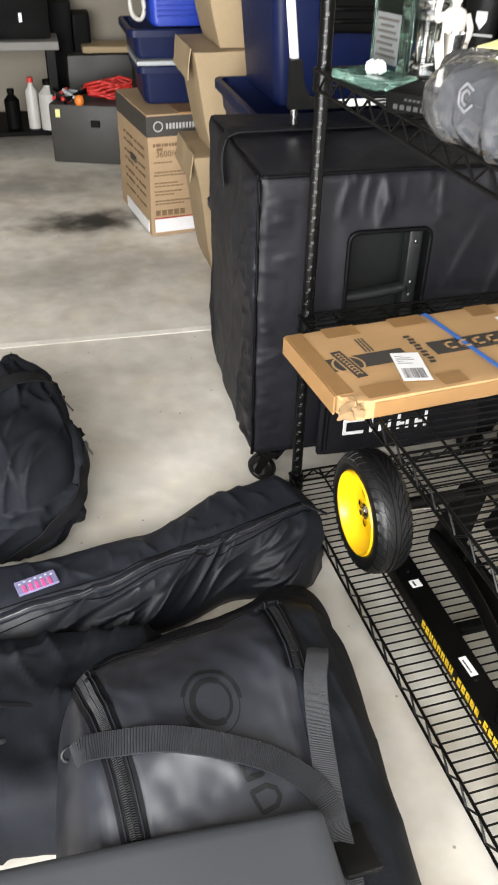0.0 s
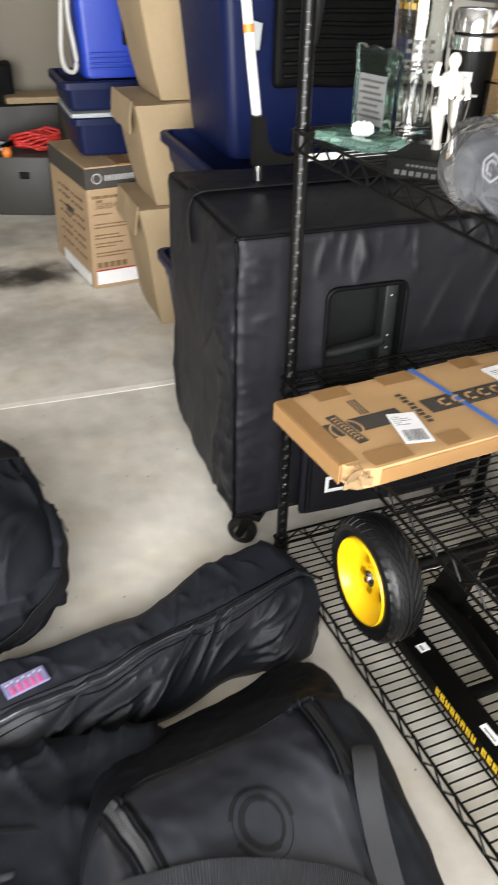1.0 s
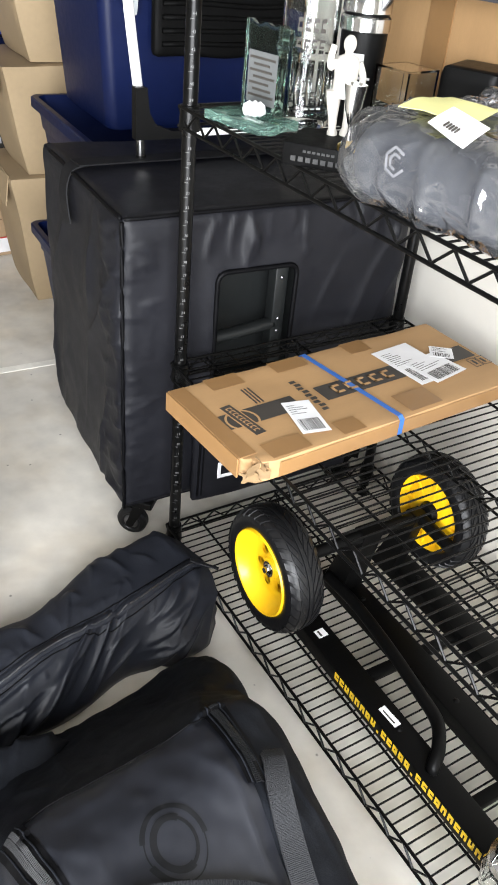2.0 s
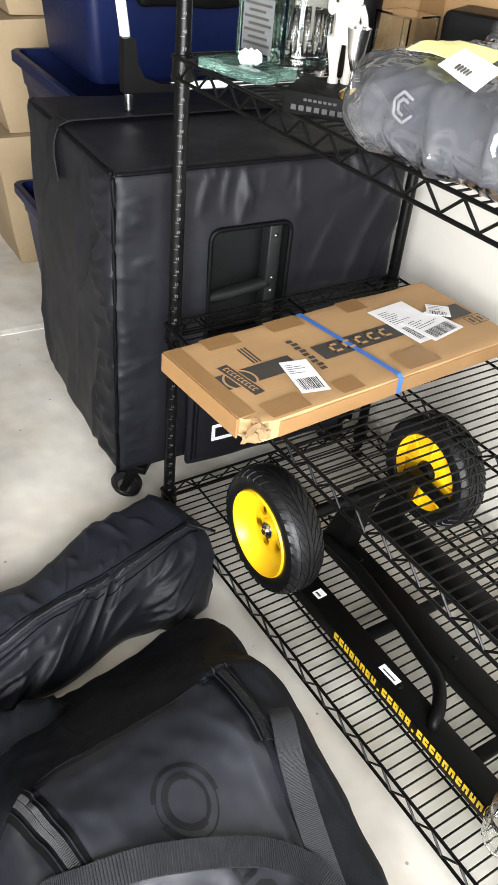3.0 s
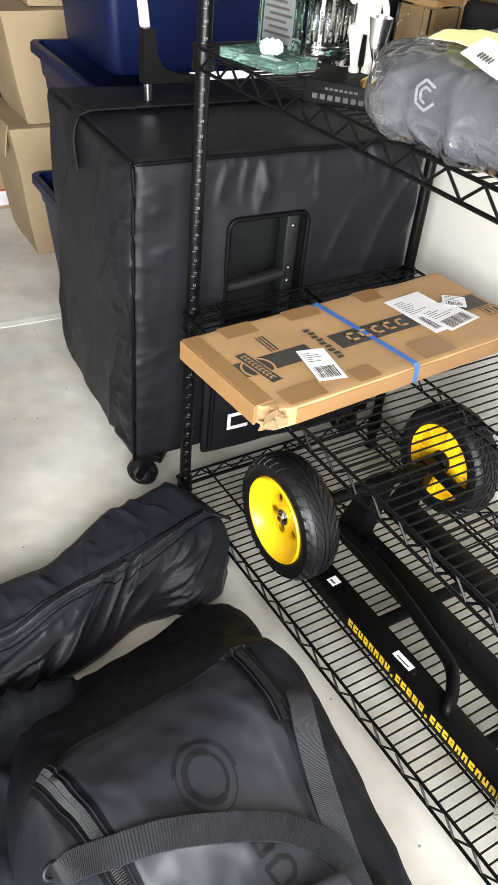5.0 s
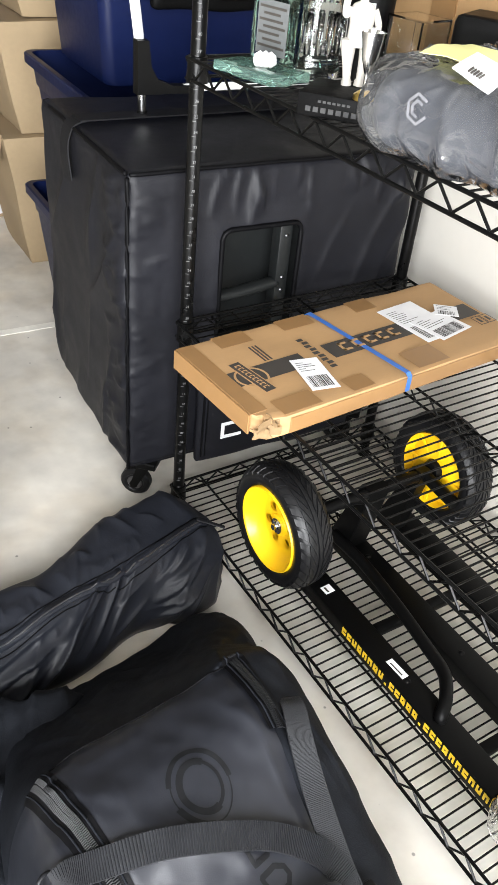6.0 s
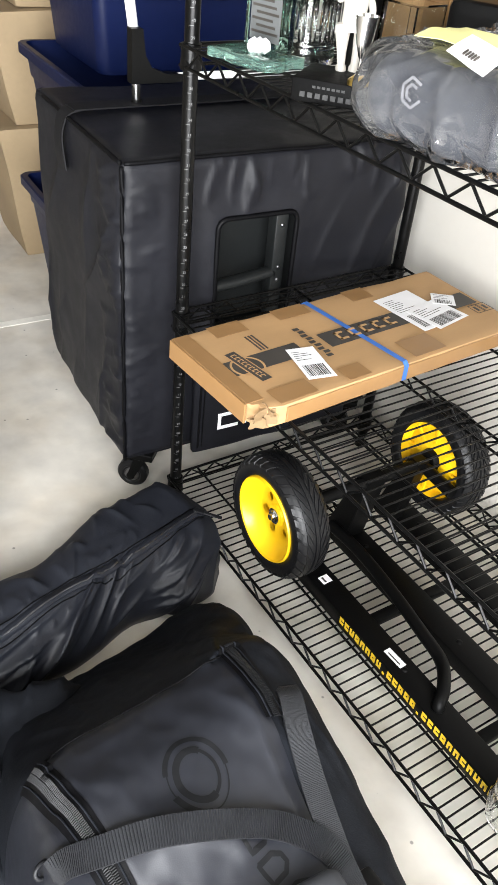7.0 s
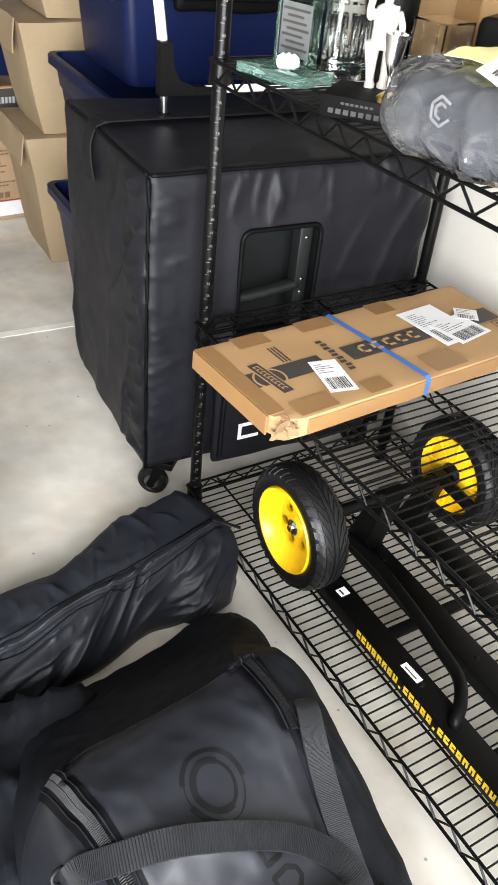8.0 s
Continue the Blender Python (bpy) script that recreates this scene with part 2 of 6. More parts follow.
# ---- mesh helpers ----
def part(name, bm, material, parent=None, label="", smooth=False, angle=None):
    me = bpy.data.meshes.new(name)
    bmesh.ops.recalc_face_normals(bm, faces=bm.faces)
    bm.to_mesh(me)
    bm.free()
    for m in material if isinstance(material, (list, tuple)) else [material]:
        me.materials.append(m)
    if smooth:
        me.polygons.foreach_set("use_smooth", [True] * len(me.polygons))
        if angle:
            me.set_sharp_from_angle(angle=radians(angle))
    ob = new(name, me)
    ob.parent = parent
    if label:
        tagged(ob, label)
    return ob


def thing(name, at, label, category, group="", turn=0):
    ob = new(name)
    ob.empty_display_size = 0.05
    ob.matrix_basis = pose(*at, 0, 0, turn)
    return tagged(ob, label, category, group)


def B():
    return bmesh.new()


def box(bm, x0, x1, y0, y1, z0, z1, bevel=0.0, seg=2, m=None):
    mat = Matrix.LocRotScale(((x0 + x1) / 2, (y0 + y1) / 2, (z0 + z1) / 2), None, (abs(x1 - x0), abs(y1 - y0), abs(z1 - z0)))
    vs = bmesh.ops.create_cube(bm, size=1, matrix=(m @ mat) if m else mat)["verts"]
    if bevel:
        es = {e for v in vs for e in v.link_edges}
        bmesh.ops.bevel(bm, geom=list(es), offset=bevel, segments=seg, profile=0.5, affect="EDGES")
    return bm


def cyl(bm, a, b, r, seg=12, r2=None):
    a, b = Vector(a), Vector(b)
    d = b - a
    m = Matrix.Translation((a + b) / 2) @ d.to_track_quat("Z", "Y").to_matrix().to_4x4()
    bmesh.ops.create_cone(bm, cap_ends=True, segments=seg, radius1=r, radius2=r if r2 is None else r2, depth=d.length, matrix=m)
    return bm


def tube(bm, pts, r, seg=8, flat=1.0, up=(0, 0, 1), closed=False):
    """A swept tube; flat squashes it along the up direction."""
    pts = [Vector(p) for p in pts]
    n = len(pts)
    rings = []
    for i, p in enumerate(pts):
        a = pts[(i - 1) % n] if closed or i else p
        c = pts[(i + 1) % n] if closed or i < n - 1 else p
        d = (c - a).normalized()
        side = d.cross(Vector(up))
        side = side.normalized() if side.length > 1e-4 else d.orthogonal().normalized()
        top = side.cross(d).normalized()
        rings.append([bm.verts.new(p + side * (r * math.cos(2 * math.pi * k / seg)) + top * (r * flat * math.sin(2 * math.pi * k / seg))) for k in range(seg)])
    for i in range(n if closed else n - 1):
        q, w = rings[i], rings[(i + 1) % n]
        for k in range(seg):
            bm.faces.new((q[k], q[(k + 1) % seg], w[(k + 1) % seg], w[k]))
    if not closed:
        bm.faces.new(rings[0])
        bm.faces.new(rings[-1])
    return bm


def lathe(bm, profile, seg=32, m=None, closed=False):
    """Turns (radius, height) pairs about z."""
    m = m or Matrix()
    rings = []
    for r, z in profile:
        rings.append([bm.verts.new(m @ Vector((max(r, 1e-4) * math.cos(2 * math.pi * k / seg), max(r, 1e-4) * math.sin(2 * math.pi * k / seg), z))) for k in range(seg)])
    pairs = list(zip(rings, rings[1:])) + ([(rings[-1], rings[0])] if closed else [])
    for q, w in pairs:
        for k in range(seg):
            bm.faces.new((q[k], q[(k + 1) % seg], w[(k + 1) % seg], w[k]))
    return bm


def ribbon(bm, pts, width, thick, up=(0, 0, 1)):
    """A flat strap along points; thick along the up direction."""
    pts = [Vector(p) for p in pts]
    rings = []
    for i, p in enumerate(pts):
        d = (pts[min(i + 1, len(pts) - 1)] - pts[max(i - 1, 0)]).normalized()
        u = Vector(up[i]) if isinstance(up, list) else Vector(up)
        side = d.cross(u).normalized()
        top = side.cross(d).normalized()
        rings.append([bm.verts.new(p + side * (width / 2 * s) + top * (thick * h)) for s, h in ((-1, 0), (1, 0), (1, 1), (-1, 1))])
    for q, w in zip(rings, rings[1:]):
        for k in range(4):
            bm.faces.new((q[k], q[(k + 1) % 4], w[(k + 1) % 4], w[k]))
    bm.faces.new(rings[0])
    bm.faces.new(rings[-1])
    return bm


def spline(pts, n=8):
    """Catmull-Rom through the points."""
    pts = [Vector(p) for p in pts]
    out = []
    for i in range(len(pts) - 1):
        a, b, c, d = pts[max(i - 1, 0)], pts[i], pts[i + 1], pts[min(i + 2, len(pts) - 1)]
        for k in range(n):
            t = k / n
            out.append(0.5 * ((2 * b) + (c - a) * t + (2 * a - 5 * b + 4 * c - d) * t * t + (3 * b - a - 3 * c + d) * t ** 3))
    return out + [pts[-1]]


def soft(sx, sy, sz, r, cuts, bend=None):
    """A rounded soft box on z = 0, finely divided; bend(p) moves each point."""
    bm = B()
    bmesh.ops.create_cube(bm, size=1)
    bmesh.ops.subdivide_edges(bm, edges=bm.edges[:], cuts=cuts, use_grid_fill=True)
    h = Vector((sx / 2, sy / 2, sz / 2))
    for v in bm.verts:
        p = Vector((v.co.x * sx, v.co.y * sy, v.co.z * sz))
        q = Vector([max(-a + r, min(a - r, c)) for c, a in zip(p, h)])
        d = p - q
        p = q + d.normalized() * r if d.length > 1e-6 else p
        p.z += sz / 2
        v.co = p
    bm.normal_update()
    if bend:
        moved = [bend(v.co.copy(), v.normal.copy()) for v in bm.verts]
        for v, p in zip(bm.verts, moved):
            v.co = p
    return bm


def fold(p, scale, power=2.0):
    """Sharp-crested folds, 0 to 1."""
    return (1 - abs(noise.noise(Vector(p) * scale))) ** power


def make_creases(seed, n, box4, angle, spread, length, amp, width):
    """Random crease lines in a flat u, v box: where, which way, how long and how deep."""
    rng = random.Random(seed)
    u0, u1, v0, v1 = box4
    out = []
    for _ in range(n):
        a = radians(angle + rng.uniform(-spread, spread))
        out.append((rng.uniform(u0, u1), rng.uniform(v0, v1), math.cos(a), math.sin(a), length * rng.uniform(0.5, 1.2), amp * rng.uniform(0.4, 1.2), width * rng.uniform(0.6, 1.5), rng.choice((-1, 1))))
    return out


def crease(lines, u, v):
    """Height of the creases at u, v: steep on one side, easy on the other."""
    h = 0.0
    for cu, cv, dx, dy, hl, amp, w, side in lines:
        du, dv = u - cu, v - cv
        t = (du * dx + dv * dy) / hl
        if abs(t) >= 1:
            continue
        d = (dv * dx - du * dy + 0.12 * hl * t * t) * side
        if abs(d) > 12 * w:
            continue
        h += amp * (1 - t * t) ** 1.5 * math.exp(-abs(d) / (w if d > 0 else 3 * w))
    return h


def patch(bm, corners, lift=0.0):
    """A flat thin sheet from four corners."""
    n = (Vector(corners[1]) - Vector(corners[0])).cross(Vector(corners[3]) - Vector(corners[0])).normalized()
    lo = [bm.verts.new(Vector(c)) for c in corners]
    hi = [bm.verts.new(Vector(c) + n * lift) for c in corners]
    bm.faces.new(hi)
    for i in range(4):
        bm.faces.new((lo[i], lo[(i + 1) % 4], hi[(i + 1) % 4], hi[i]))
    return bm


# ---- the garage ----
WALL_X = 0.66


def structure(name, bm, material, label):
    return tagged(part(name, bm, material), label, name.split("_")[0], kind="structure")


structure("floor", box(B(), -4.6, WALL_X + 0.2, -2.5, 3.95, -0.15, 0.0), M_FLOOR, "worn pale grey concrete garage floor with oil stain")
structure("ground", box(B(), -60, 60, -80, 60, -0.4, -0.16), M_DRIVE, "pale concrete driveway outside the garage")
structure("wall_east", box(B(), WALL_X, WALL_X + 0.15, -2.35, 3.8, 0, 2.7), M_WALL, "plain cream painted garage wall")
structure("wall_north", box(B(), -4.6, WALL_X + 0.15, 3.8, 3.95, 0, 2.7), M_BACK, "cream back wall with far-end dimness in its colour")
structure("wall_west", box(B(), -4.75, -4.6, -2.35, 3.95, 0, 2.7), M_LOWBOUNCE, "unseen side wall kept dark to limit bounced light")
bm = box(B(), -4.75, WALL_X + 0.15, -2.5, -2.35, 2.25, 2.7)
box(bm, -4.75, -2.7, -2.5, -2.35, 0, 2.25)
box(bm, -0.2, WALL_X + 0.15, -2.5, -2.35, 0, 2.25)
structure("wall_south", bm, M_WALL, "front wall with the open garage doorway")
structure("ceiling", box(B(), -4.75, WALL_X + 0.15, -2.5, 3.95, 2.7, 2.85), M_CEIL, "unseen garage ceiling kept dark to limit bounced light")
bm = B()
for i in range(60):
    x = -4.6 + i * 0.0875
    w = 0.0155 + 0.003 * noise.noise((x * 3, 1, 0))
    y, y2 = 0.985 + 0.002 * noise.noise((x * 2, 0, 0)), 0.985 + 0.002 * noise.noise(((x + 0.0875) * 2, 0, 0))
    patch(bm, [(x, y - w, 0.0005), (x + 0.0875, y2 - w, 0.0005), (x + 0.0875, y2 + w, 0.0005), (x, y + w, 0.0005)], 0.002)
structure("trim_floor_joint", bm, M_CAULK, "pale sealant line in the floor joint")


# ---- wire shelving unit ----
RACK_W, RACK_L = 0.565, 1.19
SHELVES = (0.09, 0.513, 1.0)


def text_mesh(words, size):
    cu = bpy.data.curves.new("t", "FONT")
    cu.body, cu.size, cu.align_x, cu.align_y = words, size, "CENTER", "CENTER"
    ob = new("t", cu)
    bpy.context.view_layer.update()
    me = bpy.data.meshes.new_from_object(ob.evaluated_get(bpy.context.evaluated_depsgraph_get()))
    bpy.data.objects.remove(ob)
    return me


def wire_rack():
    unit = thing("wire_shelving_unit", (0, 0, 0), "black epoxy-coated wire shelving unit standing against the wall", "shelving", turn=3.2)
    for px, py in ((0, 0), (RACK_W, 0), (0, -RACK_L), (RACK_W, -RACK_L)):
        bm = B()
        prof = [(0.0, 0.03), (0.0127, 0.03)]
        z = 0.05
        while z < 1.84:
            prof += [(0.0127, z)]
            z += 0.0254
        prof += [(0.0127, 1.85), (0.0, 1.852)]
        lathe(bm, prof, 20)
        post = part("post", bm, M_WIRE, unit, smooth=True, angle=40)
        post.location = (px, py, 0)
        part("foot", lathe(B(), [(0, 0), (0.016, 0), (0.017, 0.006), (0.009, 0.012), (0.006, 0.03), (0, 0.03)], 16), M_WIRE, post, smooth=True, angle=40)
        for z in SHELVES:
            bm = lathe(B(), [(0.0125, z - 0.036), (0.0185, z - 0.036), (0.0165, z + 0.004), (0.0125, z + 0.005)], 20)
            part("collar", bm, M_WIRE, post, smooth=True, angle=40)
        if (px, py) == (0, 0):
            bm = B()
            ang = radians(-118)
            for n in range(1, 70):
                z = 0.0254 * n + 0.015
                for k in range(3):
                    a0, a1 = ang - 0.42 + k * 0.18, ang - 0.42 + (k + 1) * 0.18
                    r = 0.01285
                    patch(bm, [(r * math.cos(a0), r * math.sin(a0), z), (r * math.cos(a1), r * math.sin(a1), z), (r * math.cos(a1), r * math.sin(a1), z + 0.0008), (r * math.cos(a0), r * math.sin(a0), z + 0.0008)], 0.0002)
                if n <= 45:
                    me = text_mesh("%02d" % n, 0.007)
                    m = Matrix.Translation((0, 0, z + 0.0075)) @ Matrix.Rotation(ang + 0.12, 4, "Z") @ Matrix.Translation((0.0131, 0, 0)) @ pose(0, 0, 0, 90, 0, 90)
                    me.transform(m)
                    bm.from_mesh(me)
                    bpy.data.meshes.remove(me)
            tagged(part("inch_scale", bm, M_INCH, post, "white inch numbers and lines"), kind="stuff")
    wire = None
    for s, z in enumerate(SHELVES):
        shelf = new("wire_shelf")
        shelf.parent, shelf.location = unit, (0, 0, z)
        x0, x1, y0, y1 = -0.014, RACK_W + 0.012, -RACK_L - 0.012, 0.012
        for (ax, ay), (bx, by) in (((x0, y0), (x0, y1)), ((x1, y0), (x1, y1)), ((x0, y0), (x1, y0)), ((x0, y1), (x1, y1))):
            bm = B()
            a, b = Vector((ax, ay, 0)), Vector((bx, by, 0))
            for dz, r in ((0, 0.0031), (-0.031, 0.0031)):
                cyl(bm, a + Vector((0, 0, dz)), b + Vector((0, 0, dz)), r, 8)
            n = int((b - a).length / 0.03)
            pts = []
            for i in range(n + 1):
                p = a.lerp(b, i / n)
                pts.append(p + Vector((0, 0, -0.029 if i % 2 else -0.002)))
            for p, q in zip(pts, pts[1:]):
                cyl(bm, p, q, 0.0021, 6)
            part("rim", bm, M_WIRE, shelf, smooth=True, angle=50)
        for x in (0.066, 0.283, 0.5):
            bm = cyl(B(), (x, y0, -0.0055), (x, y1, -0.0055), 0.0026, 8)
            if x == 0.283:
                cyl(bm, (x, y0, -0.031), (x, y1, -0.031), 0.0026, 8)
                n = int((y1 - y0) / 0.03)
                for i in range(n):
                    cyl(bm, (x, y0 + (y1 - y0) * i / n, -0.03 if i % 2 else -0.006), (x, y0 + (y1 - y0) * (i + 1) / n, -0.006 if i % 2 else -0.03), 0.0019, 5)
            part("support_wire", bm, M_WIRE, shelf, smooth=True, angle=50)
        if wire is None:
            ob = part("wire", cyl(B(), (x0, 0, 0), (x1, 0, 0), 0.0018, 6), M_WIRE, shelf, smooth=True, angle=50)
            wire = ob.data
            ob.location.y = y1 - 0.0186
        n = 65
        for i in range(1 if s == 0 else 0, n - 1):
            o = new("wire", wire)
            o.parent, o.location = shelf, (0, y1 - 0.0186 * (i + 1), 0)
    return unit


wire_rack()


# ---- flat carton on the middle shelf ----
def flat_carton():
    c = thing("flat_carton", (-0.094, -0.147, SHELVES[1] + 0.0019), "long flat kraft carton with crushed corner and blue strap", "box", turn=6.7)
    L, W, H = 0.655, 0.268, 0.039
    bm = soft(L, W, H, 0.005, 24, lambda p, n: p + n * (0.0018 * noise.noise(p * 14)) + Vector((0, 0, 0.004 * (p.z / H) * noise.noise(p * 5))))
    bmesh.ops.translate(bm, verts=bm.verts, vec=(L / 2, -W / 2, 0))
    for v in bm.verts:
        d = (Vector((0, -W, 0.02)) - v.co).length
        if d < 0.05:
            k = (1 - d / 0.05)
            v.co += Vector((0.02, 0.015, 0)) * k + Vector((noise.noise(v.co * 60), noise.noise(v.co * 60 + Vector((5, 0, 0))), noise.noise(v.co * 60 + Vector((0, 7, 0))))) * 0.012 * k
    part("carton_body", bm, M_KRAFT, c, smooth=True, angle=35)
    z = H + 0.0022

    def flat(name, material, u0, u1, v0, v1, lift=0.0004, label="", turn=0.0, parent=c, up=0.0):
        cx, cy = (u0 + u1) / 2, -(v0 + v1) / 2
        m = pose(cx, cy, z + up, 0, 0, turn)
        a, b = (u1 - u0) / 2, (v1 - v0) / 2
        bm = patch(B(), [m @ Vector(q) for q in ((-a, -b, 0), (a, -b, 0), (a, b, 0), (-a, b, 0))], lift)
        return part(name, bm, material, parent, label), m
    for u0, u1, v0, v1 in ((0.008, 0.19, 0.118, 0.163), (0.245, 0.636, 0.115, 0.163)):
        flat("printed_band", M_INK, u0, u1, v0, v1, 0.0002, "dark printed band")
    for u0, u1, v0, v1 in ((0.075, 0.145, 0.002, 0.042), (0.22, 0.295, 0.002, 0.04), (0.4, 0.455, 0.002, 0.045), (0.36, 0.44, 0.205, 0.262), (0.05, 0.13, 0.222, 0.264), (0.2, 0.25, 0.225, 0.264)):
        flat("tape_patch", M_TAPE, u0, u1, v0, v1, 0.0003, "glossy brown packing tape")
    # round emblem with a lettered band across it
    bm = B()
    for k in range(40):
        a, b = 2 * math.pi * k / 40, 2 * math.pi * (k + 1) / 40
        for r0, r1 in ((0.0275, 0.0315),):
            patch(bm, [(r0 * math.cos(a), r0 * math.sin(a), 0), (r1 * math.cos(a), r1 * math.sin(a), 0), (r1 * math.cos(b), r1 * math.sin(b), 0), (r0 * math.cos(b), r0 * math.sin(b), 0)], 0.0002)
    e = part("emblem", bm, M_KRAFT, c, "plain ring with a lettered bar")
    e.location = (0.068, -0.146, z + 0.0004)
    for name, mat, w, h, up in (("emblem_edge", M_KRAFT, 0.104, 0.027, 0.0003), ("emblem_bar", M_INK, 0.1, 0.022, 0.0006)):
        m = pose(0, 0, up, 0, 0, -84)
        part(name, patch(B(), [m @ Vector(q) for q in ((-w / 2, -h / 2, 0), (w / 2, -h / 2, 0), (w / 2, h / 2, 0), (-w / 2, h / 2, 0))], 0.0002), mat, e)
    bm = B()
    m = pose(0, 0, 0.001, 0, 0, -84)
    for k in range(9):
        u = -0.0415 + k * 0.0094
        for a0, a1, b0, b1 in ((0, 0.002, -0.0055, 0.0055), (0.002, 0.0065, 0.0035, 0.0055), (0.002, 0.0065, -0.0055, -0.0035)):
            patch(bm, [m @ Vector(q) for q in ((u + a0, b0, 0), (u + a1, b0, 0), (u + a1, b1, 0), (u + a0, b1, 0))], 0.0002)
    tagged(part("emblem_bars", bm, M_KRAFT, e), kind="stuff")
    # lettering reduced to bars
    bm = B()
    for k in range(9):
        u = 0.216 + 0.003 * (k % 2)
        v = 0.078 + k * 0.0125
        patch(bm, [(u, -v - 0.008, z), (u + 0.013, -v - 0.008, z), (u + 0.013, -v, z), (u, -v, z)], 0.0003)
    tagged(part("printing", bm, M_INK, c), kind="stuff")
    bm = B()
    for k in range(5):
        u = 0.275 + k * 0.031
        for a0, a1, b0, b1 in ((0, 0.02, 0.126, 0.132), (0, 0.02, 0.147, 0.153), (0.0, 0.006, 0.126, 0.153)):
            patch(bm, [(u + a0, -b1, z + 0.0014), (u + a1, -b1, z + 0.0014), (u + a1, -b0, z + 0.0014), (u + a0, -b0, z + 0.0014)], 0.0003)
    tagged(part("logo_bars", bm, M_KRAFT, c), kind="stuff")
    bm = B()
    for k in range(3):
        patch(bm, [(0.12 + k * 0.007, -0.113, z), (0.1235 + k * 0.007, -0.113, z), (0.1235 + k * 0.007, -0.06, z), (0.12 + k * 0.007, -0.06, z)], 0.0003)
    for k in range(2):
        u = 0.6 + k * 0.024
        for a0, a1, b0, b1 in ((0, 0.022, 0.168, 0.1695), (0, 0.022, 0.198, 0.1995), (0, 0.0015, 0.168, 0.1995), (0.0205, 0.022, 0.168, 0.1995), (0.008, 0.014, 0.175, 0.192)):
            patch(bm, [(u + a0, -b1, z), (u + a1, -b1, z), (u + a1, -b0, z), (u + a0, -b0, z)], 0.0003)
    tagged(part("printing", bm, M_INK, c), kind="stuff")
    # labels
    for name, u0, u1, v0, v1, turn, up in (("address_label", 0.146, 0.2, 0.138, 0.238, -14, 0.0008), ("shipping_label", 0.44, 0.54, 0.06, 0.2, 3, 0.0008), ("shipping_label", 0.47, 0.565, 0.12, 0.205, 8, 0.0016), ("small_label", 0.55, 0.598, 0.102, 0.147, -40, 0.0022)):
        lab, m = flat(name, M_PAPER, u0, u1, v0, v1, 0.0005, "white paper label", turn, up=up)
        bm = B()
        a, b = (u1 - u0) / 2, (v1 - v0) / 2
        random.seed(int(u0 * 1000))
        y = b * 0.75
        while y > b * 0.1:
            w = a * random.uniform(0.4, 1.5)
            patch(bm, [m @ Vector(q) for q in ((-a * 0.8, y - 0.0015, 0.0007), (-a * 0.8 + w, y - 0.0015, 0.0007), (-a * 0.8 + w, y, 0.0007), (-a * 0.8, y, 0.0007))], 0.0001)
            y -= 0.0065
        x = -a * 0.75
        while x < a * 0.75:
            w = random.choice((0.0008, 0.0015, 0.0024))
            patch(bm, [m @ Vector(q) for q in ((x, -b * 0.85, 0.0007), (x + w, -b * 0.85, 0.0007), (x + w, -b * 0.15, 0.0007), (x, -b * 0.15, 0.0007))], 0.0001)
            x += w + random.choice((0.001, 0.0018))
        tagged(part("barcode", bm, M_INK, lab), kind="stuff")
    # blue strap over the top and down the front
    bm = ribbon(B(), [(0.307, -0.001, z - 0.03), (0.307, 0.0015, z - 0.004), (0.307, -0.004, z + 0.0008), (0.318, -W / 2, z + 0.0008), (0.328, -W + 0.004, z + 0.0008), (0.3285, -W - 0.0022, z - 0.005), (0.329, -W - 0.0022, z - 0.036)],
                0.011, 0.0006, [(0, 1, 0), (0, 0.7, 0.7), (0, 0, 1), (0, 0, 1), (0, -0.4, 1), (0, -1, 0.3), (0, -1, 0)])
    part("blue_strap", bm, M_BLUE_TAPE, c, "blue plastic strap")
    # long tape over the front edge, and torn layers at the crushed corner
    part("edge_tape", box(B(), 0.06, 0.645, -W - 0.0025, -W + 0.0006, 0.004, 0.034, 0.001, 1), M_TAPE, c, "brown tape along the edge")
    part("end_tape", box(B(), -0.0035, 0.0006, -W + 0.03, -0.006, 0.003, H + 0.001, 0.001, 1), M_TAPE, c, "brown tape over the end")
    part("end_tape", box(B(), 0.0, 0.034, -W + 0.03, -0.006, H + 0.0012, H + 0.0026, 0.0006, 1), M_TAPE, c, "brown tape folded over the edge")
    random.seed(5)
    for k in range(6):
        a = random.uniform(-0.5, 0.5)
        m = pose(0.012 + random.uniform(-0.008, 0.022), -W + 0.008 + random.uniform(-0.008, 0.012), 0.016 + random.uniform(-0.006, 0.012), random.uniform(60, 110), random.uniform(-30, 30), random.uniform(-70, 10))
        bm = B()
        bmesh.ops.create_grid(bm, x_segments=6, y_segments=6, size=0.5, matrix=m @ Matrix.Diagonal((random.uniform(0.02, 0.034), random.uniform(0.016, 0.026), 1, 1)))
        for v in bm.verts:
            v.co += Vector((noise.noise(v.co * 70), noise.noise(v.co * 70 + Vector((3, 0, 0))), noise.noise(v.co * 70 + Vector((0, 3, 0))))) * 0.006
        ex = bmesh.ops.solidify(bm, geom=bm.faces[:], thickness=0.0012)
        part("torn_flap", bm, M_TORN, c, smooth=True, angle=40)


flat_carton()


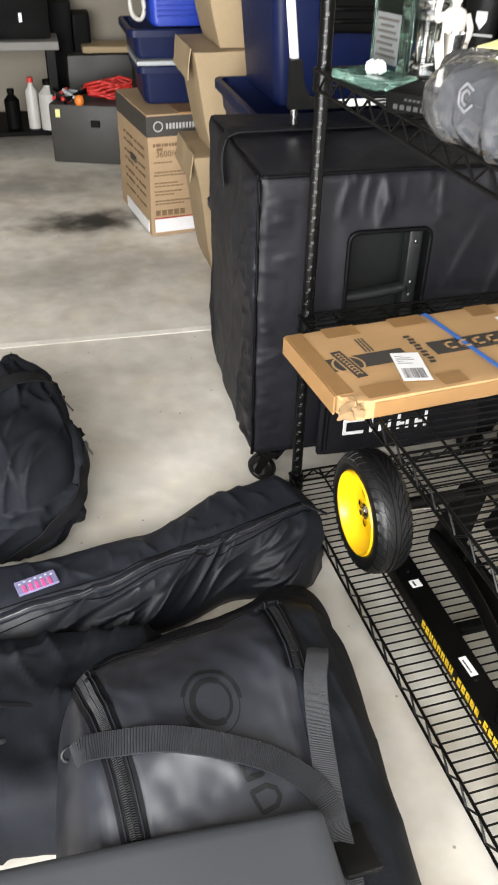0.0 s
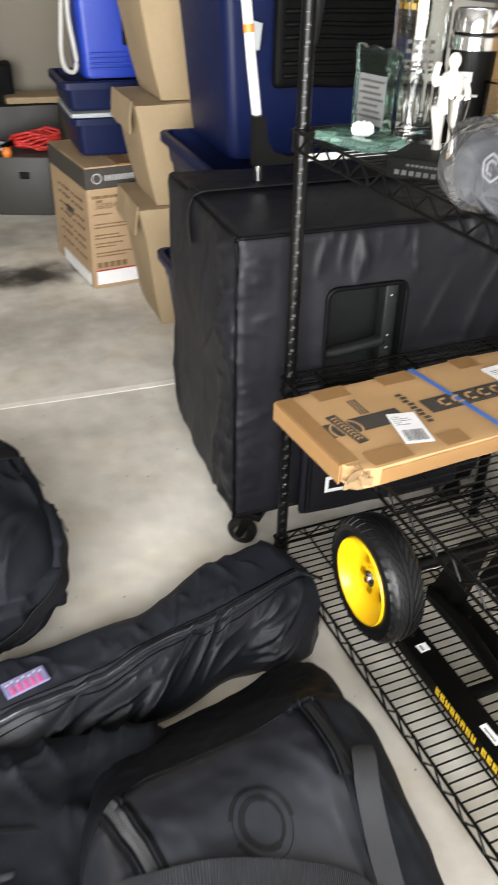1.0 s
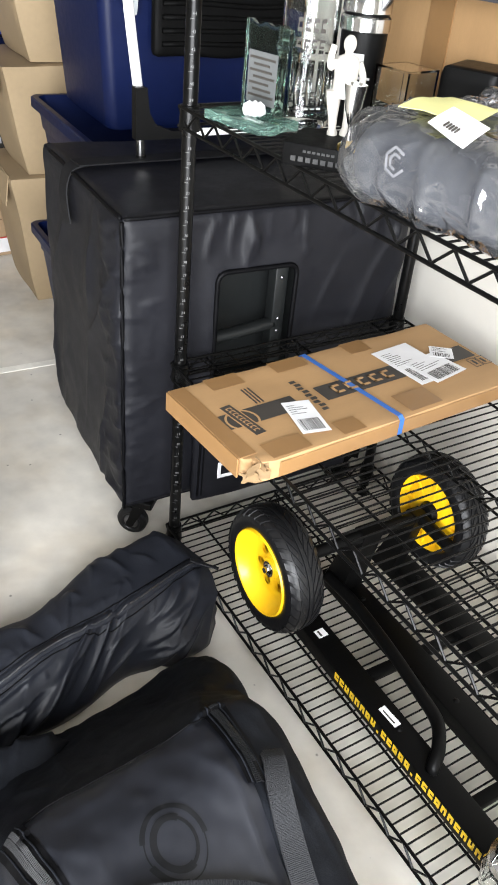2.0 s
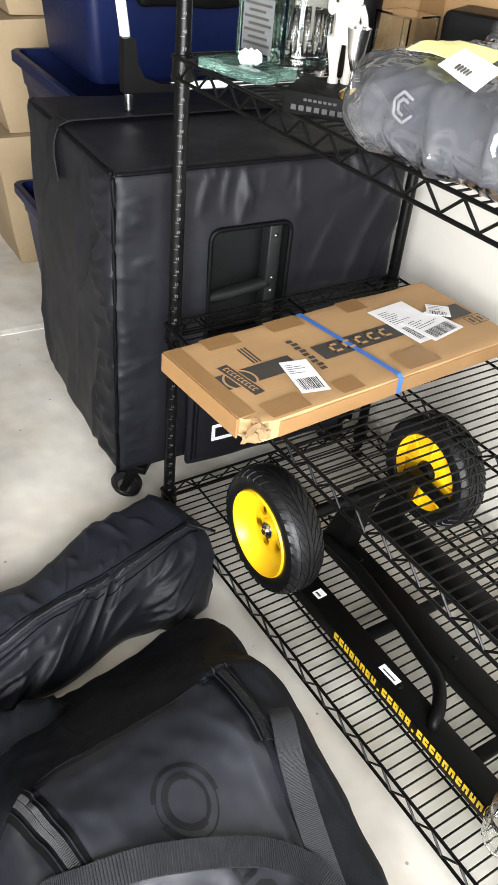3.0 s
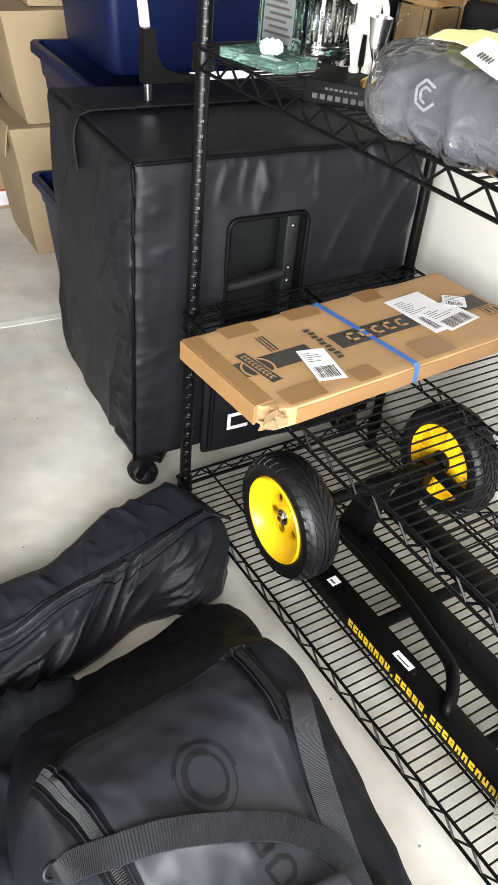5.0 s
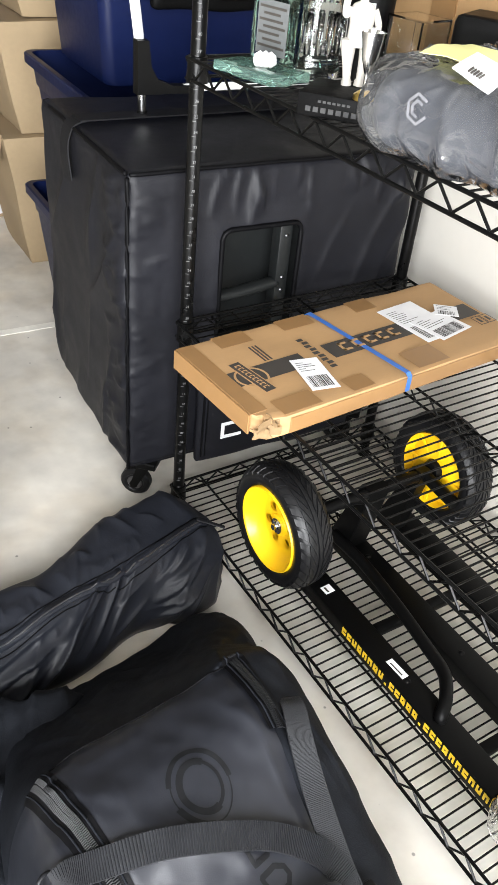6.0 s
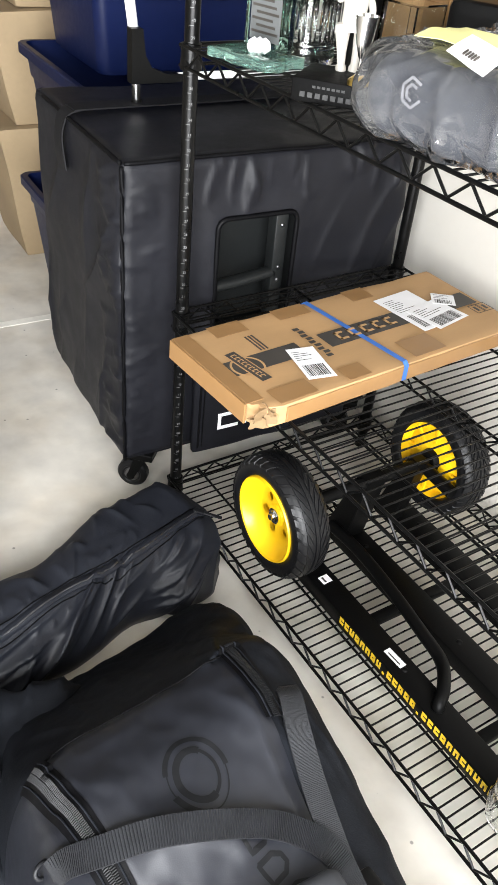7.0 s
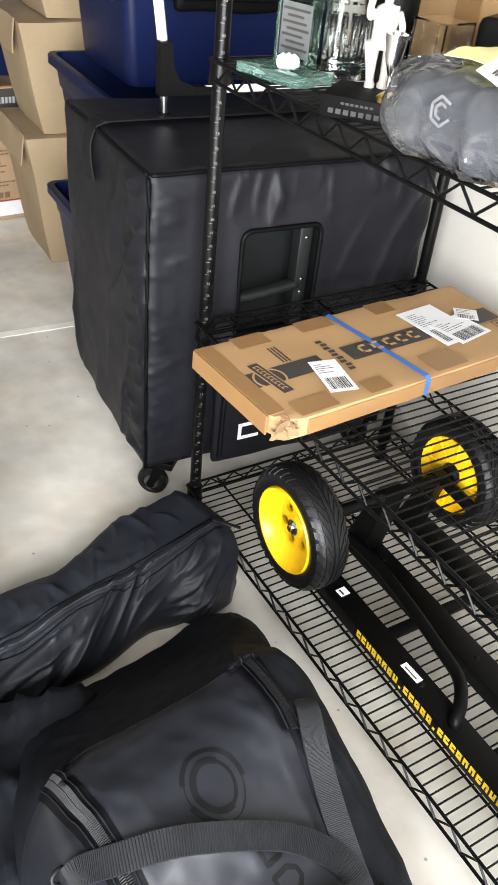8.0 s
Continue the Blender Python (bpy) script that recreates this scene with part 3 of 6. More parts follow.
# ---- folding equipment cart on the bottom shelf ----
def wheel(parent, x, face):
    """face -1: the dished outer side looks to -x."""
    w = 0.072
    m = pose(x, 0, 0, 0, -90 if face < 0 else 90, 0)
    h = w / 2
    prof = [(0.082, -h + 0.008), (0.0865, -h + 0.002), (0.098, -h), (0.108, -h + 0.003), (0.1145, -h + 0.01), (0.1175, -h + 0.019), (0.1185, 0), (0.1175, h - 0.019), (0.1145, h - 0.01), (0.108, h - 0.003), (0.098, h), (0.0865, h - 0.002), (0.082, h - 0.008)]
    tyre = part("tyre", lathe(B(), prof, 72, m, closed=True), M_RUBBER, parent, "black rubber tyre with angled tread", smooth=True, angle=60)
    bm = B()
    n = 34
    ring = sorted((abs(zz), rr) for rr, zz in prof if zz >= 0 and rr > 0.1)

    def crown(z):
        for (za, ra), (zb, rb) in zip(ring, ring[1:]):
            if z <= zb:
                return ra + (rb - ra) * (z - za) / max(1e-6, zb - za)
        return ring[-1][1]
    # two rows of blocks a side: slanted inner ones, short shoulder ones
    for k in range(n):
        for sgn in (-1, 1):
            for z0, z1, lag, slant, wide in ((0.006, 0.0195, 0.0, 0.26, 0.78), (0.0215, 0.0345, 0.5, 0.1, 0.7)):
                a = 2 * math.pi * (k + lag + (0.5 if sgn > 0 else 0)) / n
                rows = []
                for j in range(5):
                    t = j / 4
                    z = z0 + t * (z1 - z0)
                    r = crown(z) + 0.0026 * (1 - 0.45 * z / h)
                    aa = a + slant * t
                    bb = aa + 2 * math.pi / n * wide
                    rows.append([(r - 0.005, aa, z), (r, aa + 0.006, z), (r, bb - 0.006, z), (r - 0.005, bb, z)])
                vs = [[bm.verts.new(m @ Vector((r * math.cos(q), r * math.sin(q), sgn * zz))) for r, q, zz in row] for row in rows]
                for r0, r1 in zip(vs, vs[1:]):
                    for q in range(3):
                        bm.faces.new((r0[q], r0[q + 1], r1[q + 1], r1[q]))
                bm.faces.new(vs[0])
                bm.faces.new(vs[-1])
    lathe(bm, [(0.116, -0.0036), (0.121, -0.003), (0.121, 0.003), (0.116, 0.0036)], 72, m)
    part("tread", bm, M_RUBBER, tyre, smooth=True, angle=35)
    # dished rim; its floor is pierced by six round holes about the hub
    floor = h - 0.0305
    bm = B()
    lathe(bm, [(0.0835, -h + 0.007), (0.0835, h - 0.003), (0.0815, h), (0.0785, h - 0.0015), (0.076, h - 0.007), (0.072, h - 0.0135), (0.067, h - 0.0195), (0.061, h - 0.0245), (0.0555, h - 0.028), (0.05, floor)], 192, m)
    lathe(bm, [(0.022, floor), (0.0205, floor + 0.004), (0.0165, floor + 0.006), (0.0, floor + 0.006)], 192, m)
    holes, hr, hole = 6, 0.0365, 0.0095
    bands = [0.022] + [hr + hole * (q / 4 - 1) for q in range(9)] + [0.05]
    seg = 192

    def P(r, a, z):
        return m @ Vector((r * math.cos(a), r * math.sin(a), z))
    for r0, r1 in zip(bands, bands[1:]):
        rm = (r0 + r1) / 2
        half = math.sqrt(max(0, hole * hole - (rm - hr) ** 2)) / rm
        for k in range(seg):
            a, b = 2 * math.pi * k / seg, 2 * math.pi * (k + 1) / seg
            mid = ((a + b) / 2 + 0.75) % (2 * math.pi / holes) - math.pi / holes
            if abs(mid) < half:
                continue
            for z in (floor, floor - 0.005):
                bm.faces.new([bm.verts.new(q) for q in (P(r0, a, z), P(r1, a, z), P(r1, b, z), P(r0, b, z))])
    bmesh.ops.remove_doubles(bm, verts=bm.verts, dist=0.0002)
    rim = part("rim", bm, M_YELLOW, parent, "bright yellow plastic rim", smooth=True, angle=35)
    bm = B()
    back = -h + 0.026
    lathe(bm, [(0.0815, -h + 0.007), (0.078, -h + 0.012), (0.0745, back), (0.056, back + 0.002)], 48, m)
    for k in range(8):
        a = 2 * math.pi * k / 8
        d = Vector((math.cos(a), math.sin(a), 0))
        t = Vector((-d.y, d.x, 0)) * 0.0028
        q = [d * 0.026 + t, d * 0.079 + t, d * 0.079 - t, d * 0.026 - t]
        lo, hi = floor - 0.024, -h + 0.012
        v = [bm.verts.new(m @ (p + Vector((0, 0, lo)))) for p in q] + [bm.verts.new(m @ (p + Vector((0, 0, hi if i in (1, 2) else hi + 0.003)))) for i, p in enumerate(q)]
        for f in ((0, 1, 2, 3), (4, 5, 6, 7), (0, 1, 5, 4), (1, 2, 6, 5), (2, 3, 7, 6), (3, 0, 4, 7)):
            bm.faces.new([v[i] for i in f])
    lathe(bm, [(0.022, floor - 0.026), (0.05, floor - 0.026), (0.058, floor - 0.022), (0.0745, back)], 48, m)
    part("inner_web", bm, M_YELLOW, rim, smooth=True, angle=30)
    part("bearing", lathe(B(), [(0.022, floor - 0.006), (0.026, back), (0.024, -h + 0.012), (0.02, -h + 0.004), (0.008, -h + 0.002)], 28, m), M_PLASTIC, parent, "black bearing hub", smooth=True, angle=40)
    bm = B()
    lathe(bm, [(0, floor + 0.016), (0.006, floor + 0.016), (0.0065, floor + 0.006)], 12, m)
    lathe(bm, [(0.0, floor + 0.011), (0.011, floor + 0.011), (0.011, floor + 0.006)], 6, m)
    lathe(bm, [(0.011, floor + 0.008), (0.0155, floor + 0.008), (0.0155, floor + 0.006)], 20, m)
    part("axle_nut", bm, M_CHROME, rim, "bright steel axle nut")


AXLE = (-0.388, 0.289)


def cart():
    c = thing("equipment_cart", (0.02, AXLE[0], SHELVES[0] + 0.0018), "folded black steel equipment cart with yellow wheels on wire shelf", "cart", turn=2.7)
    az = AXLE[1] - SHELVES[0]
    for x, f in ((0.005, -1), (0.4, 1)):
        w = new("wheel")
        w.parent, w.location = c, (0, 0, az)
        wheel(w, x, f)
    bm = cyl(B(), (-0.01, 0, az), (0.405, 0, az), 0.0075, 16)
    cyl(bm, (0.05, 0, az), (0.355, 0, az), 0.0125, 16)
    part("axle", bm, M_STEEL_BLACK, c, smooth=True, angle=40)
    # flat rails with folded-down edges, along the shelf
    for i, (x0, x1, ya, yb) in enumerate(((0.07, 0.122, 0.07, -0.78), (0.2, 0.256, 0.09, -0.78), (0.345, 0.405, 0.09, -0.78))):
        rail = part("rail", box(B(), x0, x1, yb, ya, 0.0, 0.036, 0.004, 2), M_STEEL_BLACK, c, smooth=True, angle=35)
        for y in (-0.02, -0.3, -0.6):
            part("rivet", lathe(B(), [(0, 0.0025), (0.004, 0.002), (0.006, 0.0)], 12, pose((x0 + x1) / 2, y, 0.036)), M_STEEL_BLACK, rail, smooth=True)
        if i == 0:
            # lettering along the outer side, as bars
            bm = B()
            y = -0.145
            random.seed(3)
            for word in (1, 2, 1, 1, 1, 1, 1, 1, 0, 2, 1, 1, 1, 1, 0, 1, 1, 1, 1, 1, 1, 1, 1, 1, 1, 1, 1):
                if word == 0:
                    box(bm, x0 - 0.0008, x0 + 0.001, y - 0.007, y - 0.002, 0.012, 0.017)
                    y -= 0.014
                    continue
                k = random.randint(0, 3)
                w = 0.0115
                z0, z1 = 0.015, 0.031
                box(bm, x0 - 0.0008, x0 + 0.001, y - 0.004, y, z0, z1)
                if k in (0, 2):
                    box(bm, x0 - 0.0008, x0 + 0.001, y - w, y - w + 0.004, z0, z1)
                if k in (0, 1, 3):
                    box(bm, x0 - 0.0008, x0 + 0.001, y - w, y - 0.004, z1 - 0.006, z1)
                if k in (1, 2, 3):
                    box(bm, x0 - 0.0008, x0 + 0.001, y - w, y - 0.004, z0, z0 + 0.006)
                if k == 3:
                    box(bm, x0 - 0.0008, x0 + 0.001, y - w, y - w + 0.004, 0.014, z1)
                y -= 0.0158
            part("yellow_lettering", bm, M_YPRINT, rail, "yellow logo lettering as bars")
            for name, y, a, b in (("sticker", -0.058, 0.011, 0.01), ("sticker", -0.272, 0.0075, 0.022)):
                m = pose(0.096, y, 0.0364, 0, 0, 3)
                st = part(name, patch(B(), [m @ Vector(q) for q in ((-a, -b, 0), (a, -b, 0), (a, b, 0), (-a, b, 0))], 0.0004), M_PAPER, rail, "small white sticker")
                part("print_line", patch(B(), [m @ Vector(q) for q in ((-a * 0.5, -b * 0.7, 0.0006), (-a * 0.1, -b * 0.7, 0.0006), (-a * 0.1, b * 0.7, 0.0006), (-a * 0.5, b * 0.7, 0.0006))], 0.0001), M_INK, st)
    for y in (-0.172, -0.46):
        part("crossbar", box(B(), 0.118, 0.349, y - 0.011, y + 0.011, 0.006, 0.024, 0.003, 2), M_STEEL_BLACK, c, smooth=True, angle=35)
    # wide plate brackets rise from the rails to the axle
    for x, wide in ((0.078, 0.006), (0.2, 0.05), (0.33, 0.03)):
        bm = B()
        v = [(x, 0.085, 0.02), (x, 0.02, 0.02), (x, -0.016, az + 0.014), (x, 0.016, az + 0.014)]
        a = [bm.verts.new(q) for q in v]
        b = [bm.verts.new((q[0] + wide, q[1], q[2])) for q in v]
        bm.faces.new(a)
        bm.faces.new(b)
        for i in range(4):
            bm.faces.new((a[i], a[(i + 1) % 4], b[(i + 1) % 4], b[i]))
        bmesh.ops.bevel(bm, geom=bm.edges[:], offset=0.002, segments=1, affect="EDGES")
        part("axle_bracket", bm, M_STEEL_BLACK, c, smooth=True, angle=35)
    # short level stay beside the far wheel
    part("stay", tube(B(), [(0.352, 0.01, az), (0.352, -0.095, az - 0.008)], 0.013, 12), M_STEEL_BLACK, c, smooth=True, angle=50)
    # folded handle loop: bent round tube lying over the rails
    pts = spline([(0.19, 0.055, 0.05), (0.19, -0.041, 0.056), (0.179, -0.154, 0.058), (0.163, -0.263, 0.058), (0.15, -0.329, 0.058), (0.118, -0.37, 0.056), (0.096, -0.386, 0.045), (0.094, -0.388, 0.036)], 8)
    part("handle_loop", tube(B(), pts, 0.012, 16), M_STEEL_BLACK, c, smooth=True, angle=50)
    part("spring_pin", cyl(B(), (0.1, 0.03, 0.155), (0.16, 0.022, 0.155), 0.0035, 10), M_CHROME, c, "bright steel pin", smooth=True, angle=40)


cart()


# ---- covered loudspeaker on casters ----
def loudspeaker():
    x0, x1, y0, y1, z0, z1 = -0.1, 0.59, 0.07, 0.6, 0.105, 0.80
    sp = thing("loudspeaker", ((x0 + x1) / 2, (y0 + y1) / 2, 0), "large loudspeaker in padded black nylon cover standing on casters", "speaker")
    sx, sy, sz = x1 - x0, y1 - y0, z1 - z0
    hx0, hx1, hz0, hz1 = 0.105 - (x0 + x1) / 2, 0.29 - (x0 + x1) / 2, 0.40 - z0, 0.668 - z0

    seam_f = make_creases(1, 46, (-sx / 2, -sx / 2 + 0.07, 0.02, sz - 0.03), 4, 14, 0.035, 0.003, 0.005)
    pleats = make_creases(2, 24, (-0.18, 0.32, 0.605, 0.685), 88, 14, 0.055, 0.0085, 0.006)
    slants = make_creases(3, 8, (0.12, 0.32, 0.2, 0.6), 62, 14, 0.14, 0.008, 0.012)
    seam_l = make_creases(4, 46, (-sy / 2, -sy / 2 + 0.09, 0.02, sz - 0.03), 168, 16, 0.055, 0.0075, 0.006)
    side_l = make_creases(5, 12, (-sy / 2 + 0.06, sy / 2, 0.05, sz - 0.1), 118, 22, 0.17, 0.012, 0.014)
    top_t = make_creases(6, 9, (-sx / 2, sx / 2, -sy / 2, sy / 2), 20, 60, 0.12, 0.003, 0.014)

    def drape(p, n):
        q = p.copy()
        amp = 0.0035 * noise.noise(p * 6) + 0.002 * noise.noise(p * 17)
        if n.y < -0.7:
            amp += crease(seam_f, p.x, p.z) + crease(pleats, p.x, p.z) + crease(slants, p.x, p.z) - 0.003
            d = max(hx0 - p.x, p.x - hx1, hz0 - p.z, p.z - hz1, 0)
            amp += 0.008 * math.exp(-(d / 0.03) ** 2)
        if n.x < -0.7:
            amp += crease(seam_l, p.y, p.z) + crease(side_l, p.y, p.z) - 0.003
        if n.z > 0.7:
            amp += -0.004 + 0.003 * noise.noise(p * 5) + crease(top_t, p.x, p.y)
        q += n * amp
        back = max(0, p.y / sy + 0.1)
        q.x += 0.035 * back * (1 if p.x < 0 else 0) * max(0, 1 - p.z / 0.5) * 0.6
        return q
    bm = soft(sx, sy, sz, 0.026, 120, drape)
    gone = [f for f in bm.faces if f.normal.y < -0.5 and hx0 < f.calc_center_median().x < hx1 and hz0 < f.calc_center_median().z < hz1]
    bmesh.ops.delete(bm, geom=gone, context="FACES")
    cover = part("cover", bm, M_NYLON, sp, smooth=True)
    cover.location.z = z0
    # piping on the seams
    for pts in (
        [(-sx / 2 + 0.0062, -sy / 2 + 0.0062, 0.01), (-sx / 2 + 0.0052, -sy / 2 + 0.0052, sz * 0.5), (-sx / 2 + 0.0062, -sy / 2 + 0.0062, sz - 0.014)],
        [(-sx / 2 + 0.012, -sy / 2 + 0.0062, sz - 0.009), (0, -sy / 2 + 0.0055, sz - 0.007), (sx / 2 - 0.012, -sy / 2 + 0.0062, sz - 0.009)],
        [(-sx / 2 + 0.0062, -sy / 2 + 0.012, sz - 0.009), (-sx / 2 + 0.0055, 0, sz - 0.008), (-sx / 2 + 0.009, sy / 2 - 0.05, sz - 0.012)],
    ):
        pts = spline(pts, 16)
        pts = [p + Vector((0.0012 * noise.noise(p * 12), 0.0012 * noise.noise(p * 12 + Vector((4, 0, 0))), 0.0012 * noise.noise(p * 12 + Vector((0, 4, 0))))) for p in pts]
        part("piping", tube(B(), pts, 0.0042, 8), M_PIPING, cover, smooth=True)
    # strap over the top and down the side
    yy = 0.055
    pts = spline([(sx / 2 - 0.05, yy + 0.02, sz + 0.004), (0, yy + 0.01, sz + 0.003), (-sx / 2 + 0.05, yy, sz + 0.004), (-sx / 2 + 0.026, yy, sz + 0.002), (-sx / 2 + 0.006, yy, sz - 0.006), (-sx / 2 - 0.004, yy, sz - 0.028), (-sx / 2 - 0.009, yy - 0.004, sz - 0.06), (-sx / 2 - 0.006, yy - 0.012, sz - 0.115)], 8)
    ups = []
    for p in pts:
        k = min(1, max(0, (sz + 0.002 - p.z) / 0.03))
        ups.append((-k, 0, 1.001 - k))
    part("strap", ribbon(B(), pts, 0.05, 0.003, ups), M_STRAP, cover, "black webbing strap", smooth=True, angle=40)
    # handle opening: bound edge, moulded cup and grip
    yf = -sy / 2 - 0.007
    r = 0.02
    loop = []
    for cx, cz, a0 in ((hx1 - r, hz1 - r, 0), (hx0 + r, hz1 - r, 90), (hx0 + r, hz0 + r, 180), (hx1 - r, hz0 + r, 270)):
        for k in range(6):
            a = radians(a0 + k * 18)
            loop.append((cx + r * math.cos(a), yf + 0.002 * noise.noise((cx * 30, k, cz)), cz + r * math.sin(a)))
    part("opening_binding", tube(B(), loop, 0.0055, 8, up=(0, 1, 0), closed=True), M_PIPING, cover, smooth=True)
    cup = box(B(), hx0 - 0.015, hx1 + 0.015, -sy / 2 + 0.004, -sy / 2 + 0.095, hz0 - 0.015, hz1 + 0.015)
    bmesh.ops.delete(cup, geom=[f for f in cup.faces if f.normal.y < -0.9], context="FACES")
    cup_ob = part("handle_cup", cup, M_CUP, cover, "moulded black plastic handle recess")
    gx = hx1 - 0.042
    part("grip_post", box(B(), gx, gx + 0.032, -sy / 2 + 0.006, -sy / 2 + 0.04, hz0 + 0.02, hz1 + 0.01, 0.005, 2), M_CUP, cup_ob, smooth=True, angle=35)
    pts = spline([(hx0 - 0.01, -sy / 2 + 0.024, hz0 + 0.108), (hx0 + 0.06, -sy / 2 + 0.022, hz0 + 0.112), (gx + 0.01, -sy / 2 + 0.02, hz0 + 0.125)], 8)
    part("grip_bar", tube(B(), pts, 0.016, 12, 0.8), M_CUP, cup_ob, smooth=True)
    for dz in (0.11, 0.14, 0.235):
        part("screw", lathe(B(), [(0, 0.003), (0.004, 0.002), (0.0045, 0)], 12, pose(gx + 0.016, -sy / 2 + 0.006, hz0 + dz, 90)), M_ZIP, cup_ob, smooth=True)
    # padded lower flap with white lettering
    fx0, fx1 = 0.065 - (x0 + x1) / 2, 0.5 - (x0 + x1) / 2
    bm = soft(fx1 - fx0, 0.02, 0.24, 0.009, 26, lambda p, n: p + n * 0.003 * noise.noise(p * 12))
    fl = part("front_flap", bm, M_NYLON, cover, "padded flap with white lettering", smooth=True)
    fl.location = ((fx0 + fx1) / 2, -sy / 2 - 0.012, -0.005)
    w = fx1 - fx0
    bm = tube(B(), [(-w / 2 + 0.012, -0.011, 0.02), (-w / 2 + 0.014, -0.011, 0.2)], 0.0025, 6)
    tube(bm, [(-w / 2 + 0.022, -0.011, 0.02), (-w / 2 + 0.024, -0.011, 0.2)], 0.0015, 6)
    part("seam", bm, M_PIPING, fl)
    bm = B()
    lx, lz = -w / 2 + 0.062, 0.058
    box(bm, lx, lx + 0.009, -0.0125, -0.0095, lz, lz + 0.045, 0.001, 1)
    box(bm, lx + 0.009, lx + 0.055, -0.0125, -0.0095, lz, lz + 0.009, 0.001, 1)
    box(bm, lx + 0.009, lx + 0.055, -0.0125, -0.0095, lz + 0.036, lz + 0.045, 0.001, 1)
    for k in range(7):
        xx = lx + 0.07 + k * 0.024
        box(bm, xx, xx + 0.008, -0.0125, -0.0095, lz, lz + (0.045 if k % 3 == 0 else 0.03), 0.001, 1)
        if k % 2:
            box(bm, xx + 0.008, xx + 0.02, -0.0125, -0.0095, lz + 0.012, lz + 0.02, 0.001, 1)
    part("white_logo", bm, M_PAPER, fl, "white logo shapes")
    # casters
    for cx, cy in ((0.045, 0.05), (sx - 0.06, 0.05), (0.11, sy - 0.1), (sx - 0.1, sy - 0.1)):
        X, Y = -sx / 2 + cx, -sy / 2 + cy
        ca = new("caster")
        ca.parent, ca.location = sp, (X, Y, 0)
        turn = Matrix.Rotation(radians(48), 4, "Z")
        m = turn @ pose(0, 0, 0.037, 0, 90, 0)
        part("caster_wheel", lathe(B(), [(0, -0.012), (0.022, -0.012), (0.024, -0.014), (0.033, -0.013), (0.037, -0.008), (0.037, 0.008), (0.033, 0.013), (0.024, 0.014), (0, 0.014)], 32, m), M_RUBBER, ca, smooth=True, angle=35)
        part("hub_cap", lathe(B(), [(0, -0.0185), (0.006, -0.0185), (0.007, -0.016), (0.016, -0.015), (0.019, -0.0115)], 24, m), M_ZIP, ca, "grey metal hub", smooth=True, angle=40)
        bm = B()
        for x in (-0.0215, 0.0185):
            cyl(bm, turn @ Vector((x, 0, 0.037)), turn @ Vector((x + 0.003, 0, 0.037)), 0.01, 16)
            v = [turn @ Vector(q) for q in ((x, 0.007, 0.041), (x, -0.007, 0.032), (x, -0.04, 0.096), (x, -0.01, 0.096))]
            patch(bm, v, 0.003)
        box(bm, -0.028, 0.028, -0.055, 0.005, 0.094, 0.112, 0.002, 1, turn)
        part("fork", bm, M_STEEL_BLACK, ca)


loudspeaker()


# ---- totes, cartons and the far end ----
def tote(name, at, sx, sy, h, material, label, taper=0.05, lip=0.018, group="", turn=0, lid=None, open_top=False):
    t = thing(name, at, label, "storage bin", group, turn)
    bm = B()
    seg = 6
    def ring(a, b, z, r=0.03):
        out = []
        for cx, cy, a0 in ((a - r, b - r, 0), (-a + r, b - r, 90), (-a + r, -b + r, 180), (a - r, -b + r, 270)):
            for k in range(seg + 1):
                q = radians(a0 + 90 * k / seg)
                out.append(bm.verts.new((cx + r * math.cos(q), cy + r * math.sin(q), z)))
        return out
    a, b = sx / 2 - lip, sy / 2 - lip
    rings = [ring(a - taper, b - taper, 0), ring(a - taper * 0.4, b - taper * 0.4, h * 0.6), ring(a - taper * 0.2, b - taper * 0.2, h * 0.78), ring(a - taper * 0.2 + 0.006, b - taper * 0.2 + 0.006, h * 0.8), ring(a, b, h - 0.03), ring(a + lip, b + lip, h - 0.028), ring(a + lip, b + lip, h - 0.004), ring(a + lip - 0.004, b + lip - 0.004, h), ring(a, b, h), ring(a - taper + 0.01, b - taper + 0.01, 0.01)]
    bm.faces.new(rings[0])
    for q, w in zip(rings, rings[1:]):
        for k in range(len(q)):
            bm.faces.new((q[k], q[(k + 1) % len(q)], w[(k + 1) % len(q)], w[k]))
    bm.faces.new(rings[-1])
    part("tub", bm, material, t, smooth=True, angle=35)
    if lid:
        bm = soft(sx + 0.006, sy + 0.006, 0.022, 0.009, 8)
        bmesh.ops.translate(bm, verts=bm.verts, vec=(0, 0, h - 0.001))
        part("lid", bm, lid, t, smooth=True, angle=40)
    return t


# stack behind the loudspeaker; left sides near x = 0
tote("storage_tote", (0.345, 0.93, 0.0), 0.66, 0.6, 0.385, M_NAVY, "navy plastic storage tote on the garage floor", group="navy totes")
tote("storage_tote", (0.375, 0.935, 0.335), 0.66, 0.62, 0.4245, M_NAVY, "navy plastic storage tote with wide rim, stacked on another", group="navy totes", taper=0.06)
big = tote("tall_tote", (0.422, 0.965, 0.765), 0.705, 0.49, 0.5, M_NAVY, "tall navy plastic tote with sticker, stacked on totes", taper=0.05)
part("sticker", patch(B(), [(-0.27, -0.2345, 0.28), (-0.235, -0.2345, 0.275), (-0.228, -0.2345, 0.335), (-0.262, -0.2345, 0.345)], 0.001), M_CLEARLID, big, "pale worn sticker")
dr = thing("draped_bag", (0.475, 0.70, 0.955), "black ribbed fabric bag hanging over the navy tote", "bag")
